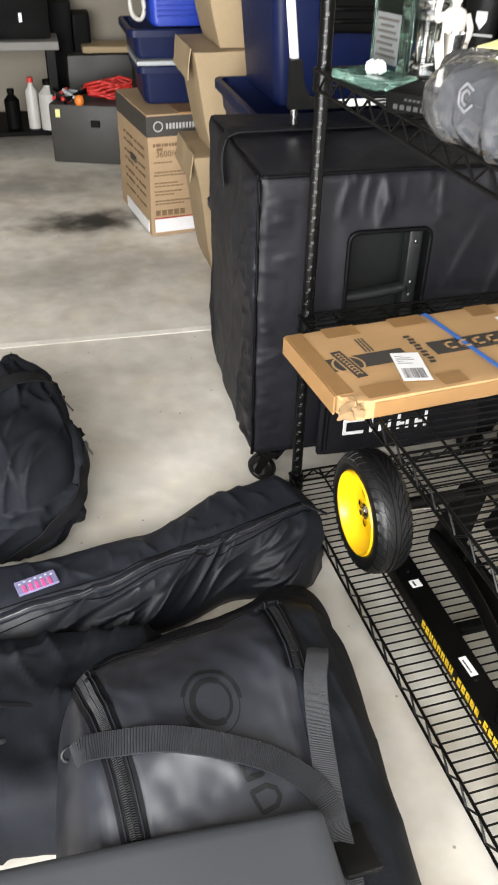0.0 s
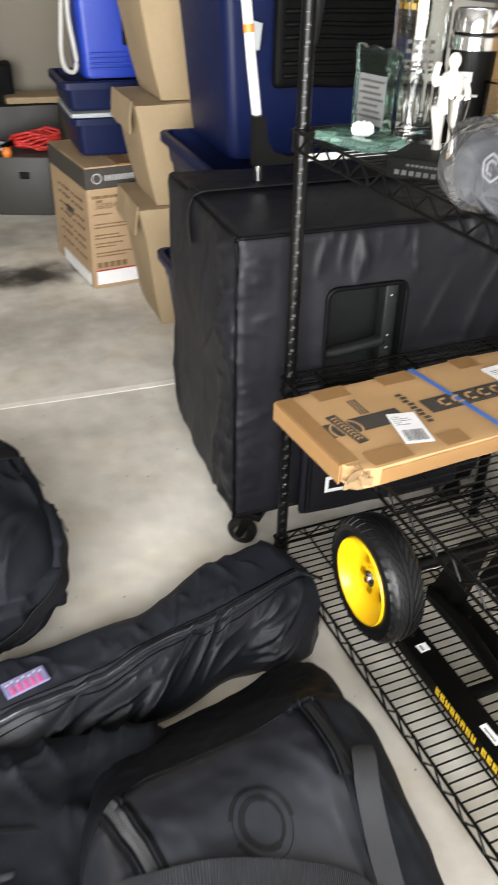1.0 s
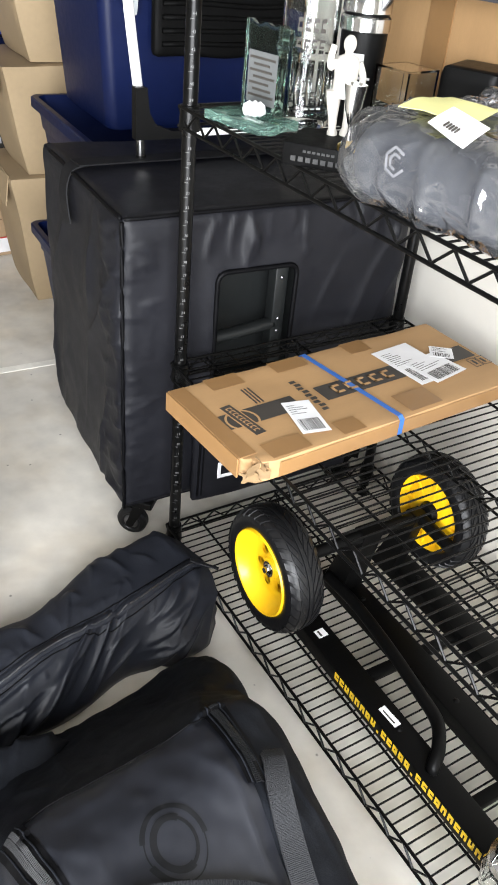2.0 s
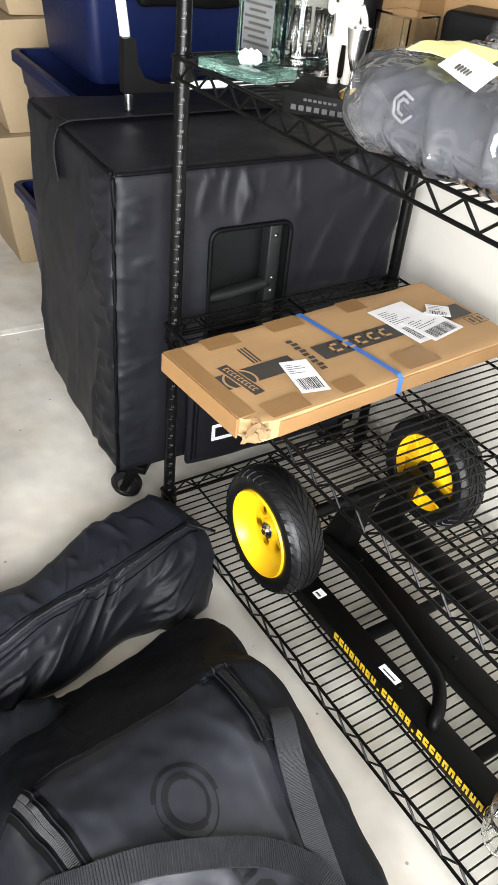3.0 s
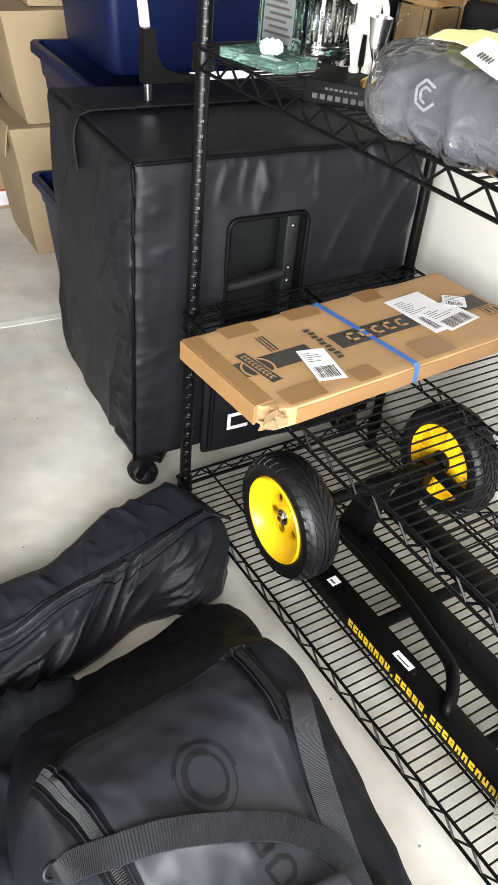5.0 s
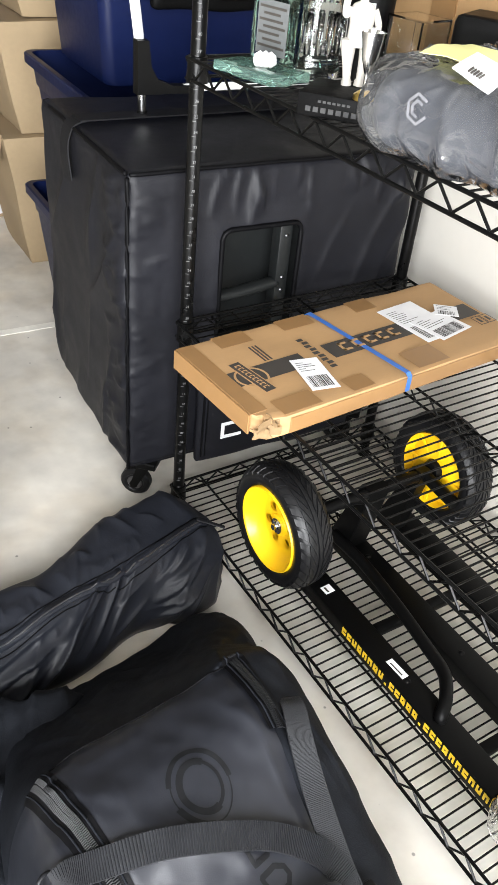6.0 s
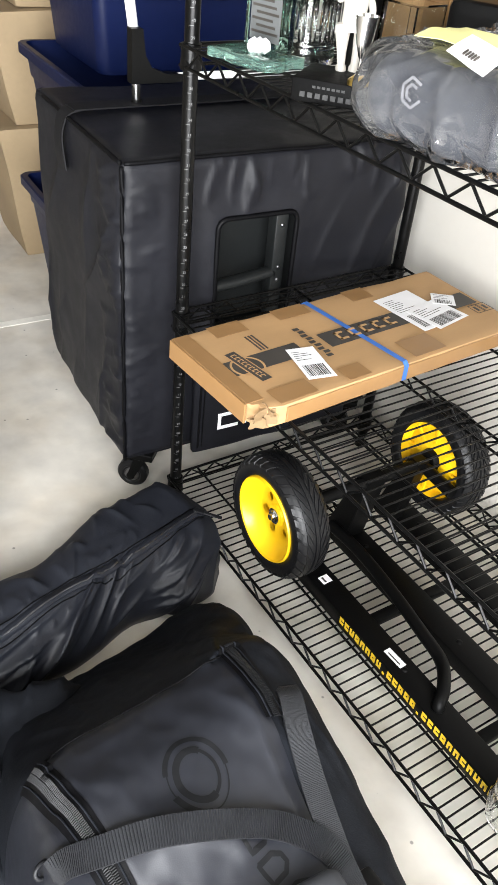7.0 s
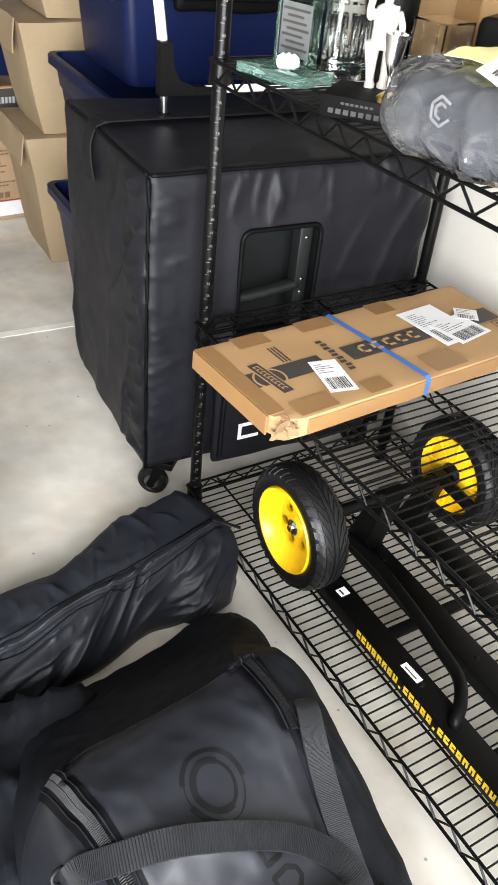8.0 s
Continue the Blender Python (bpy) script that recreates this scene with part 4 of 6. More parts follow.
part("bag_body", soft(0.52, 0.028, 0.42, 0.012, 40, lambda p, n: p + Vector((0, 0.006 * noise.noise(p * 6), 0.006 * noise.noise(p * 8)))), M_DARK, dr, smooth=True)
for k in range(13):
    line = [Vector((-0.24 + 0.04 * i, -0.016 + 0.004 * noise.noise((i * 0.3, k, 0)), 0.03 + 0.029 * k + 0.004 * noise.noise((i * 0.25, k, 5)))) for i in range(13)]
    part("rib", tube(B(), line, 0.006, 8), M_DARK, dr, smooth=True)
part("strap", ribbon(B(), spline([(-0.14, -0.022, 0.4), (-0.15, -0.026, 0.25), (-0.17, -0.024, 0.1)], 8), 0.03, 0.003, (0, -1, 0)), M_WEB, dr, "dull black strap", smooth=True)


def carton(at, sx, sy, h, flare, label, turn=0, material=None):
    """An open carton with bulging sides and flaps that lean out."""
    c = thing("carton", at, label, "box", "stacked cartons", turn)
    bm = soft(sx, sy, h, 0.006, 18, lambda p, n: p + Vector((flare * (p.z / h) * (-1 if p.x < 0 else 0.3), 0.4 * flare * (p.z / h) * (-1 if p.y < 0 else 1), 0)) + n * (0.008 * noise.noise(p * 5)))
    part("carton_body", bm, material or M_KRAFT2, c, smooth=True, angle=35)
    for s, w in ((-1, sy), (1, sy)):
        bm = B()
        bmesh.ops.create_grid(bm, x_segments=8, y_segments=8, size=0.5, matrix=pose(s * (sx / 2 + flare * (1 if s < 0 else 0.3) + 0.006), 0, h - 0.045, 0, s * 82) @ Matrix.Diagonal((0.1, w * 0.98, 1, 1)))
        for v in bm.verts:
            v.co += Vector((0.007 * noise.noise(v.co * 9), 0, 0.006 * noise.noise(v.co * 12)))
        bmesh.ops.solidify(bm, geom=bm.faces[:], thickness=0.004)
        part("flap", bm, material or M_KRAFT2, c, smooth=True, angle=40)
    return c


carton((0.33, 1.62, 0.0), 0.5, 0.34, 0.455, 0.07, "bulging brown cardboard carton on the garage floor")
carton((0.33, 1.62, 0.458), 0.5, 0.34, 0.345, 0.07, "bulging brown cardboard carton stacked on another")
carton((0.35, 1.62, 0.806), 0.48, 0.34, 0.4, 0.09, "brown cardboard carton at the top of a stack")


def generator_carton():
    c = thing("generator_carton", (-0.1, 1.885, 0), "brown appliance carton with black printed band and white label", "box", turn=8)
    sx, sy, h = 0.33, 0.52, 0.5
    bm = soft(sx, sy, h, 0.005, 16, lambda p, n: p + n * 0.004 * noise.noise(p * 5))
    bmesh.ops.translate(bm, verts=bm.verts, vec=(sx / 2, sy / 2, 0))
    part("carton_body", bm, M_KRAFT3, c, smooth=True, angle=35)
    part("black_band", box(B(), -0.0045, sx + 0.0045, -0.0045, sy * 0.98, h - 0.085, h - 0.006), M_INK, c, "black printed band")
    part("white_label", box(B(), 0.015, 0.215, -0.006, -0.002, 0.018, 0.075), M_PAPER, c, "white paper label")
    part("red_line", box(B(), 0.015, 0.215, -0.007, -0.003, 0.077, 0.08), M_RED, c)
    part("side_label", box(B(), -0.006, -0.002, 0.03, 0.4, 0.01, 0.06), M_PAPER, c, "white paper label")
    bm = B()
    random.seed(8)
    for row, (z, hh, w) in enumerate(((0.376, 0.016, 0.13), (0.31, 0.006, 0.1), (0.27, 0.006, 0.18), (0.257, 0.006, 0.15), (0.225, 0.006, 0.12), (0.212, 0.006, 0.14), (0.19, 0.006, 0.13), (0.177, 0.006, 0.1), (0.15, 0.006, 0.17), (0.137, 0.006, 0.14))):
        x = 0.02
        while x < w:
            ww = random.uniform(0.006, 0.02)
            box(bm, x, x + ww, -0.0052, -0.003, z, z + hh * 0.7)
            x += ww + 0.004
    for k in range(5):
        box(bm, 0.02 + k * 0.027, 0.04 + k * 0.027, -0.0052, -0.003, 0.09, 0.112)
    box(bm, 0.035, 0.06, -0.0052, -0.003, 0.36, 0.37)
    tagged(part("printing", bm, M_PRINT, c), kind="stuff")
    bm = B()
    m = pose(0.045, -0.0055, h - 0.045, 90)
    lathe(bm, [(0.016, 0.0), (0.016, 0.001), (0.021, 0.001), (0.021, 0.0)], 24, m, closed=True)
    for k in range(9):
        box(bm, 0.078 + k * 0.014, 0.087 + k * 0.014, -0.0065, -0.004, h - 0.056, h - 0.034)
    tagged(part("band_logo", bm, M_MARK, c, "pale logo shapes"), kind="stuff")
    me = text_mesh("3600/46", 0.034)
    me.transform(pose(0.085, -0.0055, 0.345, 90))
    bm = B()
    bm.from_mesh(me)
    bpy.data.meshes.remove(me)
    part("printed_number", bm, M_PRINT, c, "dark brown printed number")
    bm = B()
    for row in range(7):
        for k in range(6):
            box(bm, -0.0052, -0.003, 0.06 + k * 0.062, 0.06 + k * 0.062 + 0.05 - 0.012 * ((row * 3 + k) % 3), 0.11 + row * 0.04 + 0.006 * (row % 2), 0.117 + row * 0.04 + 0.006 * (row % 2))
    tagged(part("printing", bm, M_PRINT, c), kind="stuff")
    part("handhold", box(B(), -0.0055, -0.002, 0.2, 0.29, 0.26, 0.285), M_INK, c)
    part("tape", box(B(), sx / 2 - 0.03, sx / 2 + 0.03, -0.002, sy + 0.002, h - 0.002, h + 0.0042), M_TAPE, c, "clear brown packing tape")


generator_carton()
tote("storage_tote", (0.1, 2.2, 0.506), 0.42, 0.36, 0.15, M_NAVY, "navy plastic bin with cloudy lid on a carton", taper=0.02, lid=M_CLEARLID, group="blue bins")
tote("storage_tote", (0.09, 2.21, 0.68), 0.46, 0.4, 0.11, M_NAVY, "dark navy shallow bin stacked on another", taper=0.02, group="blue bins")
bb = tote("cooler", (0.11, 2.2, 0.793), 0.38, 0.36, 0.36, M_BRIGHT, "bright blue plastic cooler with white carrying handle", taper=0.03)
part("latch", box(B(), 0.0, 0.035, -0.178, -0.168, 0.12, 0.36, 0.003, 1), M_PLASTIC, bb, "black latch strap")
for k in range(4):
    part("groove", box(B(), -0.13, 0.14, -0.163, -0.158, 0.035 + k * 0.018, 0.041 + k * 0.018, 0.001, 1), M_BRIGHT, bb)
loop = spline([(-0.21, -0.14, 0.32), (-0.225, -0.16, 0.2), (-0.235, -0.17, 0.1), (-0.225, -0.17, 0.045), (-0.195, -0.165, 0.03), (-0.18, -0.16, 0.06), (-0.185, -0.16, 0.12), (-0.195, -0.15, 0.22), (-0.19, -0.14, 0.33)], 6)
part("handle", tube(B(), loop, 0.009, 10), M_BOTTLE, bb, "white plastic handle", smooth=True)


def toolbox():
    t = thing("toolbox", (-0.25, 3.15, 0), "dark grey plastic toolbox full of tools on the floor", "toolbox", turn=-18)
    part("box_body", box(B(), -0.19, 0.19, -0.13, 0.13, 0, 0.3, 0.012, 2), M_TOOLBOX, t, smooth=True, angle=35)
    part("latch", box(B(), 0.03, 0.08, -0.138, -0.128, 0.19, 0.225, 0.003, 1), M_PLASTIC, t)
    part("label", box(B(), -0.155, -0.13, -0.133, -0.128, 0.235, 0.275), M_NOTE, t, "small yellow label")


toolbox()
pts = []
for k in range(110):
    a = k * 0.42
    pts.append((-0.14 + (0.1 + 0.02 * math.sin(k * 1.7)) * math.cos(a), 3.14 + (0.05 + 0.012 * math.cos(k * 2.3)) * math.sin(a), 0.316 + 0.0007 * k + 0.012 * math.sin(k * 0.9)))
cord = part("extension_cord", tube(B(), spline(pts, 3), 0.0075, 8), M_RED, None, smooth=True)
tagged(cord, "coiled red extension cord lying on the toolbox", "cable")
clut = thing("hand_tools", (-0.33, 3.13, 0.3), "jumbled pliers, bits and plastic bags in the toolbox", "tools")
random.seed(21)
for k in range(16):
    m = pose(random.uniform(-0.09, 0.05), random.uniform(-0.08, 0.06), 0.015 + random.uniform(0, 0.03), random.uniform(0, 70), random.uniform(-40, 40), random.uniform(0, 180))
    part("tool", box(B(), -0.05, 0.05, -0.01, 0.01, -0.008, 0.008, 0.004, 2, m), (M_DARK, M_ZIP, M_DARK, M_RED, M_CLEARLID)[k % 5], clut, smooth=True, angle=40)
part("orange_knob", lathe(B(), [(0, 0.03), (0.02, 0.025), (0.026, 0.0), (0.02, -0.02), (0, -0.022)], 16, pose(0.02, -0.1, 0.02)), M_ORANGE, clut, smooth=True)


def bottle(at, r, h, mat, cap, label):
    b = thing("bottle", at, label, "bottle", "bottles on the low shelf")
    part("body", lathe(B(), [(0, 0), (r, 0), (r, h * 0.72), (r * 0.4, h * 0.86), (r * 0.4, h * 0.9), (0, h * 0.9)], 20), mat, b, smooth=True, angle=40)
    part("cap", lathe(B(), [(0.0, h * 0.9), (r * 0.48, h * 0.9), (r * 0.48, h), (0, h)], 16), cap, b, smooth=True, angle=40)


def workbench():
    w = thing("workbench", (-1.0, 3.45, 0), "workbench with pale top and low shelf along the back wall", "bench")
    part("bench_top", box(B(), -0.7, 0.62, -0.22, 0.3, 0.53, 0.57, 0.003, 1), M_CEIL, w)
    part("low_shelf", box(B(), -0.7, 0.6, -0.2, 0.28, 0.1, 0.125, 0.003, 1), M_DARK, w)
    for x in (-0.68, 0.55):
        for y in (-0.2, 0.25):
            part("leg", box(B(), x, x + 0.05, y, y + 0.05, 0, 0.53, 0.003, 1), M_STEEL_BLACK, w)


workbench()
bottle((-0.55, 3.32, 0.127), 0.033, 0.26, M_BOTTLE, M_RED, "white plastic bottle with red cap")
bottle((-0.46, 3.3, 0.127), 0.055, 0.25, M_BOTTLE, M_DARK, "white plastic bottle with dark cap")
bottle((-0.66, 3.34, 0.127), 0.04, 0.2, M_DARK, M_DARK, "dark plastic bottle on a low shelf")
random.seed(4)
for name, at, s, lab in (("equipment_case", (-0.62, 3.45, 0.571), (0.42, 0.3, 0.32), "black equipment case on the workbench"), ("black_case", (-0.36, 3.62, 0.0), (0.14, 0.2, 0.72), "tall black case standing against the back wall"), ("black_case", (-0.24, 3.64, 0.0), (0.1, 0.18, 0.66), "tall narrow black case against the back wall"), ("grey_case", (-0.16, 3.55, 0.0), (0.36, 0.22, 0.47), "low dark grey case against the back wall"), ("long_carton", (-0.08, 3.55, 0.472), (0.34, 0.2, 0.04), "flat brown carton lying on a grey case")):
    c = thing(name, at, lab, "case")
    part("shell", soft(*s, 0.012, 8, lambda p, n: p + n * 0.006 * noise.noise(p * 7)), M_KRAFT2 if "carton" in name else (M_TOOLBOX if "grey" in name else M_DARK), c, smooth=True, angle=40)
    if name == "equipment_case":
        part("strap", box(B(), -0.22, 0.22, -0.158, -0.15, 0.2, 0.225), M_CEIL, c, "pale stripe")
        part("latch", box(B(), 0.05, 0.075, -0.165, -0.15, 0.08, 0.13, 0.004, 1), M_ZIP, c)
        part("latch", box(B(), -0.1, -0.075, -0.165, -0.15, 0.08, 0.13, 0.004, 1), M_ZIP, c)


# ---- folding trolley handle leaning on the loudspeaker ----
def trolley():
    t = thing("folding_trolley", (0.065, 0.40, 0.80), "folded trolley with white tube handle resting on the loudspeaker", "trolley")
    part("tube_handle", tube(B(), [(0.006, 0.005, 0.1), (-0.006, 0.03, 0.25), (-0.03, 0.08, 0.6), (-0.06, 0.14, 1.0)], 0.0108, 16), M_WHITE, t, "white enamelled tube", smooth=True)
    part("colour_band", tube(B(), [(-0.0101, 0.0386, 0.31), (-0.0112, 0.0408, 0.326)], 0.0116, 16), M_ORANGE, t, "orange band", smooth=True, angle=40)
    bm = B()
    prof = [(-0.011, 0.15), (0.014, 0.15), (0.02, 0.1), (0.035, 0.075), (0.07, 0.062), (0.115, 0.06), (0.115, 0.045), (-0.011, 0.045)]
    f = [bm.verts.new((x, -0.013, z)) for x, z in prof]
    k = [bm.verts.new((x, 0.013, z)) for x, z in prof]
    bm.faces.new(f)
    bm.faces.new(k)
    for i in range(len(prof)):
        bm.faces.new((f[i], f[(i + 1) % len(prof)], k[(i + 1) % len(prof)], k[i]))
    part("elbow", bm, M_PLASTIC, t, "black plastic elbow")
    part("cross_tube", tube(B(), [(0.1, 0, 0.0535), (0.46, 0.0, 0.056)], 0.0085, 12), M_WHITE, t, "white enamelled tube", smooth=True)
    part("foot_tube", cyl(B(), (0.004, 0, 0.006), (0.003, 0, 0.05), 0.0095, 16), M_CHROME, t, "bright metal foot tube", smooth=True, angle=40)
    part("foot_cap", cyl(B(), (0.004, 0, 0.0), (0.004, 0, 0.012), 0.0115, 16), M_PLASTIC, t, smooth=True, angle=40)


trolley()
from mathutils.bvhtree import BVHTree


# ---- soft bags on the floor ----
def lerp_table(t, table):
    for (a, *p), (b, *q) in zip(table, table[1:]):
        if t <= b or (b, *q) == tuple(table[-1]):
            k = min(1, max(0, (t - a) / (b - a)))
            k = k * k * (3 - 2 * k)
            return [x + (y - x) * k for x, y in zip(p, q)]


# centre line, half width and height by distance from the shelf end
LONG = [(0.0, -0.172, 0.125, 0.125), (0.05, -0.175, 0.13, 0.15), (0.2, -0.195, 0.112, 0.15), (0.4, -0.268, 0.095, 0.135), (0.65, -0.305, 0.1, 0.135), (0.95, -0.36, 0.1, 0.13)]


def long_bag():
    b = thing("equipment_bag", (0, 0, 0), "long creased black nylon zip bag lying on the floor", "bag")
    bm = B()
    n = 250
    # cross-section from the far foot over the flat top and the sloping near side (across, share of height)
    outline = [(0.84, 0.0), (0.97, 0.16), (1.0, 0.5), (0.95, 0.84), (0.8, 1.0), (0.35, 1.05), (-0.28, 1.02), (-0.62, 0.8), (-0.9, 0.46), (-1.0, 0.2), (-0.9, 0.0)]
    cross = [(p.x, p.y) for p in spline([(a, z, 0) for a, z in outline], 15)] + [(a, 0.0) for a in (-0.6, -0.3, 0.0, 0.3, 0.6)]
    k = len(cross)
    way, girth = [], 0.0
    for (a, z), (c, d) in zip(cross, cross[1:] + cross[:1]):
        way.append(girth)
        girth += math.hypot((c - a) * 0.11, (d - z) * 0.14)
    # creases by distance along the bag and way round it (0.14 far edge, 0.27 zip, 0.45 near foot)
    near = make_creases(11, 20, (0.05, 0.9, 0.3, 0.43), 36, 16, 0.12, 0.012, 0.0045)
    swag = make_creases(15, 9, (0.08, 0.9, 0.31, 0.4), 15, 10, 0.15, 0.014, 0.005)
    top = make_creases(12, 34, (0.03, 0.9, 0.13, 0.25), 105, 40, 0.055, 0.0075, 0.0055)
    pucker = make_creases(14, 60, (0.03, 0.9, 0.24, 0.31), 82, 16, 0.022, 0.0028, 0.003)
    tip = make_creases(13, 9, (0.0, 0.16, 0.28, 0.42), 20, 26, 0.09, 0.013, 0.0042)
    rings = []
    for i in range(n + 1):
        s = 0.93 * i / n
        yc, hw, h = lerp_table(s, LONG)
        end = min(1, s / 0.022)
        end = 0.93 + 0.07 * math.sqrt(max(0, 1 - (1 - end) ** 2))
        row = []
        for (a, z), v in zip(cross, way):
            skew = (0.03 * max(0, a - 0.1) + 0.1 * max(0, -0.6 - a)) * max(0, 1 - s / 0.3)
            p = Vector((-0.004 - s - skew, yc + a * hw * end, h * 0.5 + (z - 0.5) * h * end))
            out = Vector((0, a, (z - 0.45) * 1.6)).normalized()
            w = crease(near, s, v) + crease(swag, s, v) + crease(top, s, v) + crease(tip, s, v) + crease(pucker, s, v) - 0.003
            w += 0.006 * noise.noise(p * 7) + 0.0008 * noise.noise(p * 40)
            p += out * w * (1 - 0.85 * math.exp(-((v - 0.272) / 0.012) ** 2))
            p.z = max(p.z, 0.002)
            row.append(bm.verts.new(p))
        rings.append(row)
    for q, w in zip(rings, rings[1:]):
        for j in range(k):
            bm.faces.new((q[j], q[(j + 1) % k], w[(j + 1) % k], w[j]))
    for r, x in ((rings[0], 0.004), (rings[-1], -0.95)):
        mid = sum((v.co for v in r), Vector()) / k
        inner = [bm.verts.new(v.co.lerp(mid, 0.4) + Vector((x - v.co.x, 0, 0)) * 0.7) for v in r]
        c = bm.verts.new((x, mid.y, mid.z))
        for j in range(k):
            bm.faces.new((r[j], r[(j + 1) % k], inner[(j + 1) % k], inner[j]))
            bm.faces.new((inner[j], inner[(j + 1) % k], c))
    body = part("bag_body", bm, M_BAG, b, smooth=True)
    zl = [(-0.03, -0.185), (-0.1, -0.209), (-0.25, -0.256), (-0.36, -0.277), (-0.48, -0.316), (-0.658, -0.352), (-0.9, -0.4)]
    skin = BVHTree.FromPolygons([v.co for v in body.data.vertices], [tuple(p.vertices) for p in body.data.polygons])

    def lay(x, y, lift):
        hit = skin.ray_cast(Vector((x, y, 0.5)), Vector((0, 0, -1)))
        return (hit[0] + hit[1] * lift, hit[1]) if hit[0] else (Vector((x, y, 0.1)), Vector((0, 0, 1)))
    spots = [lay(p.x, p.y, 0.001) for p in spline([(x, y, 0) for x, y in zl], 14)]
    line = [p for p, n in spots]
    ups = [(n + Vector((0, 0, 0.5))).normalized() for p, n in spots]
    part("zip_tape", ribbon(B(), line, 0.02, 0.0022, ups), M_BAG, body, "black zip tape", smooth=True)
    up = [p + n * 0.002 for p, n in zip(line, ups)]
    part("zip_teeth", tube(B(), up, 0.0019, 8, 0.7), M_ZIP, body, "dull grey zip coil", smooth=True)
    for side in (-0.015, 0.015):
        seam = [lay(p.x, p.y + side, 0.0008)[0] for p in line]
        part("seam", tube(B(), seam, 0.0012, 6), M_PIPING, body, smooth=True)
    pull = line[2] + Vector((0.0, 0, 0.003))
    m = Matrix.Translation(pull) @ pose(0, 0, 0, 0, 12, -35)
    bm = box(B(), -0.012, 0.012, -0.006, 0.006, 0, 0.006, 0.002, 2, m)
    box(bm, 0.01, 0.05, -0.0045, 0.0045, 0.001, 0.004, 0.001, 1, m)
    part("zip_pull", bm, M_COIL, body, "dark metal zip pull")
    # woven badge, as plain stripes
    at, n = lay(-0.615, -0.3, 0.0)
    n = (n + Vector((0, 0, 1))).normalized()
    ax = (Vector((1, 0.3, 0)) - n * n.dot(Vector((1, 0.3, 0)))).normalized()
    ay = n.cross(ax)
    m = Matrix(((ax.x, ay.x, n.x, at.x), (ax.y, ay.y, n.y, at.y), (ax.z, ay.z, n.z, at.z + 0.004), (0, 0, 0, 1)))
    bd = part("badge", box(B(), -0.04, 0.04, -0.017, 0.02, -0.004, 0.002, 0.0015, 1, m), M_LILAC, body, "lilac and pink woven badge")
    for i in range(5):
        part("badge_stripe", box(B(), -0.03 + i * 0.0125, -0.0225 + i * 0.0125, -0.0165, 0.004, 0.001, 0.0035, 0.0008, 1, m), M_PINK, bd)
    for i in range(7):
        part("badge_stitch", box(B(), -0.034 + i * 0.0105, -0.029 + i * 0.0105, 0.008 + 0.003 * (i % 2), 0.0115 + 0.003 * (i % 2), 0.001, 0.0032, 0.0008, 1, m), M_CLEARLID, bd)


long_bag()

RIDGE = [(-1.40, 0.22), (-1.2, 0.28), (-1.05, 0.335), (-0.97, 0.36), (-0.89, 0.408), (-0.82, 0.43), (-0.735, 0.424), (-0.70, 0.385), (-0.58, 0.25), (-0.48, 0.145), (-0.43, 0.09), (-0.4, 0.055), (-0.372, 0.0)]


GEAR_SIDE = make_creases(21, 46, (-0.66, -0.08, -1.3, -0.38), 75, 50, 0.08, 0.011, 0.01)
GEAR_PANEL = make_creases(22, 13, (-0.53, -0.26, -1.1, -0.75), 118, 45, 0.1, 0.011, 0.016)


GEAR_EDGE = [(-1.42, -0.61, -0.10), (-0.9, -0.602, -0.10), (-0.7, -0.594, -0.09), (-0.52, -0.57, -0.058), (-0.37, -0.5, -0.07)]


def ridge_line(q):
    for (a, p), (b, r) in zip(RIDGE, RIDGE[1:]):
        if q <= b:
            return p + (r - p) * max(0, (q - a) / (b - a))
    return 0.0


def gear_z(x, y, rough=True):
    """Height of the big gear bag over the floor."""
    yy = y - 0.2 * (x + 0.385)
    h = sum(ridge_line(yy + d) for d in (-0.018, -0.009, 0.0, 0.009, 0.018)) / 5
    if x > -0.24 and -0.62 < yy < -0.372:
        h += 0.05 * min(1, (x + 0.24) / 0.1) * math.sin(math.pi * (yy + 0.62) / 0.248) ** 0.6
    left, right = lerp_table(yy, GEAR_EDGE)
    t = abs(2 * x - left - right) / (right - left)
    z = h * (max(0, 1 - t ** 7) ** 0.4 if 2 * x < left + right else max(0, 1 - t ** 3.2) ** 0.45)
    if rough and z > 0.004:
        z += 0.012 * noise.noise((x * 6, y * 6, 1)) + 0.005 * noise.noise((x * 17, y * 13, 4)) + (crease(GEAR_SIDE, x, y) - 0.002 if (x > -0.25 or yy > -0.74 or x < -0.53) else crease(GEAR_PANEL, x, y) - 0.001)
        z += 0.0025 * noise.noise((x * 40, y * 40, 0))
    return max(z, 0.003)


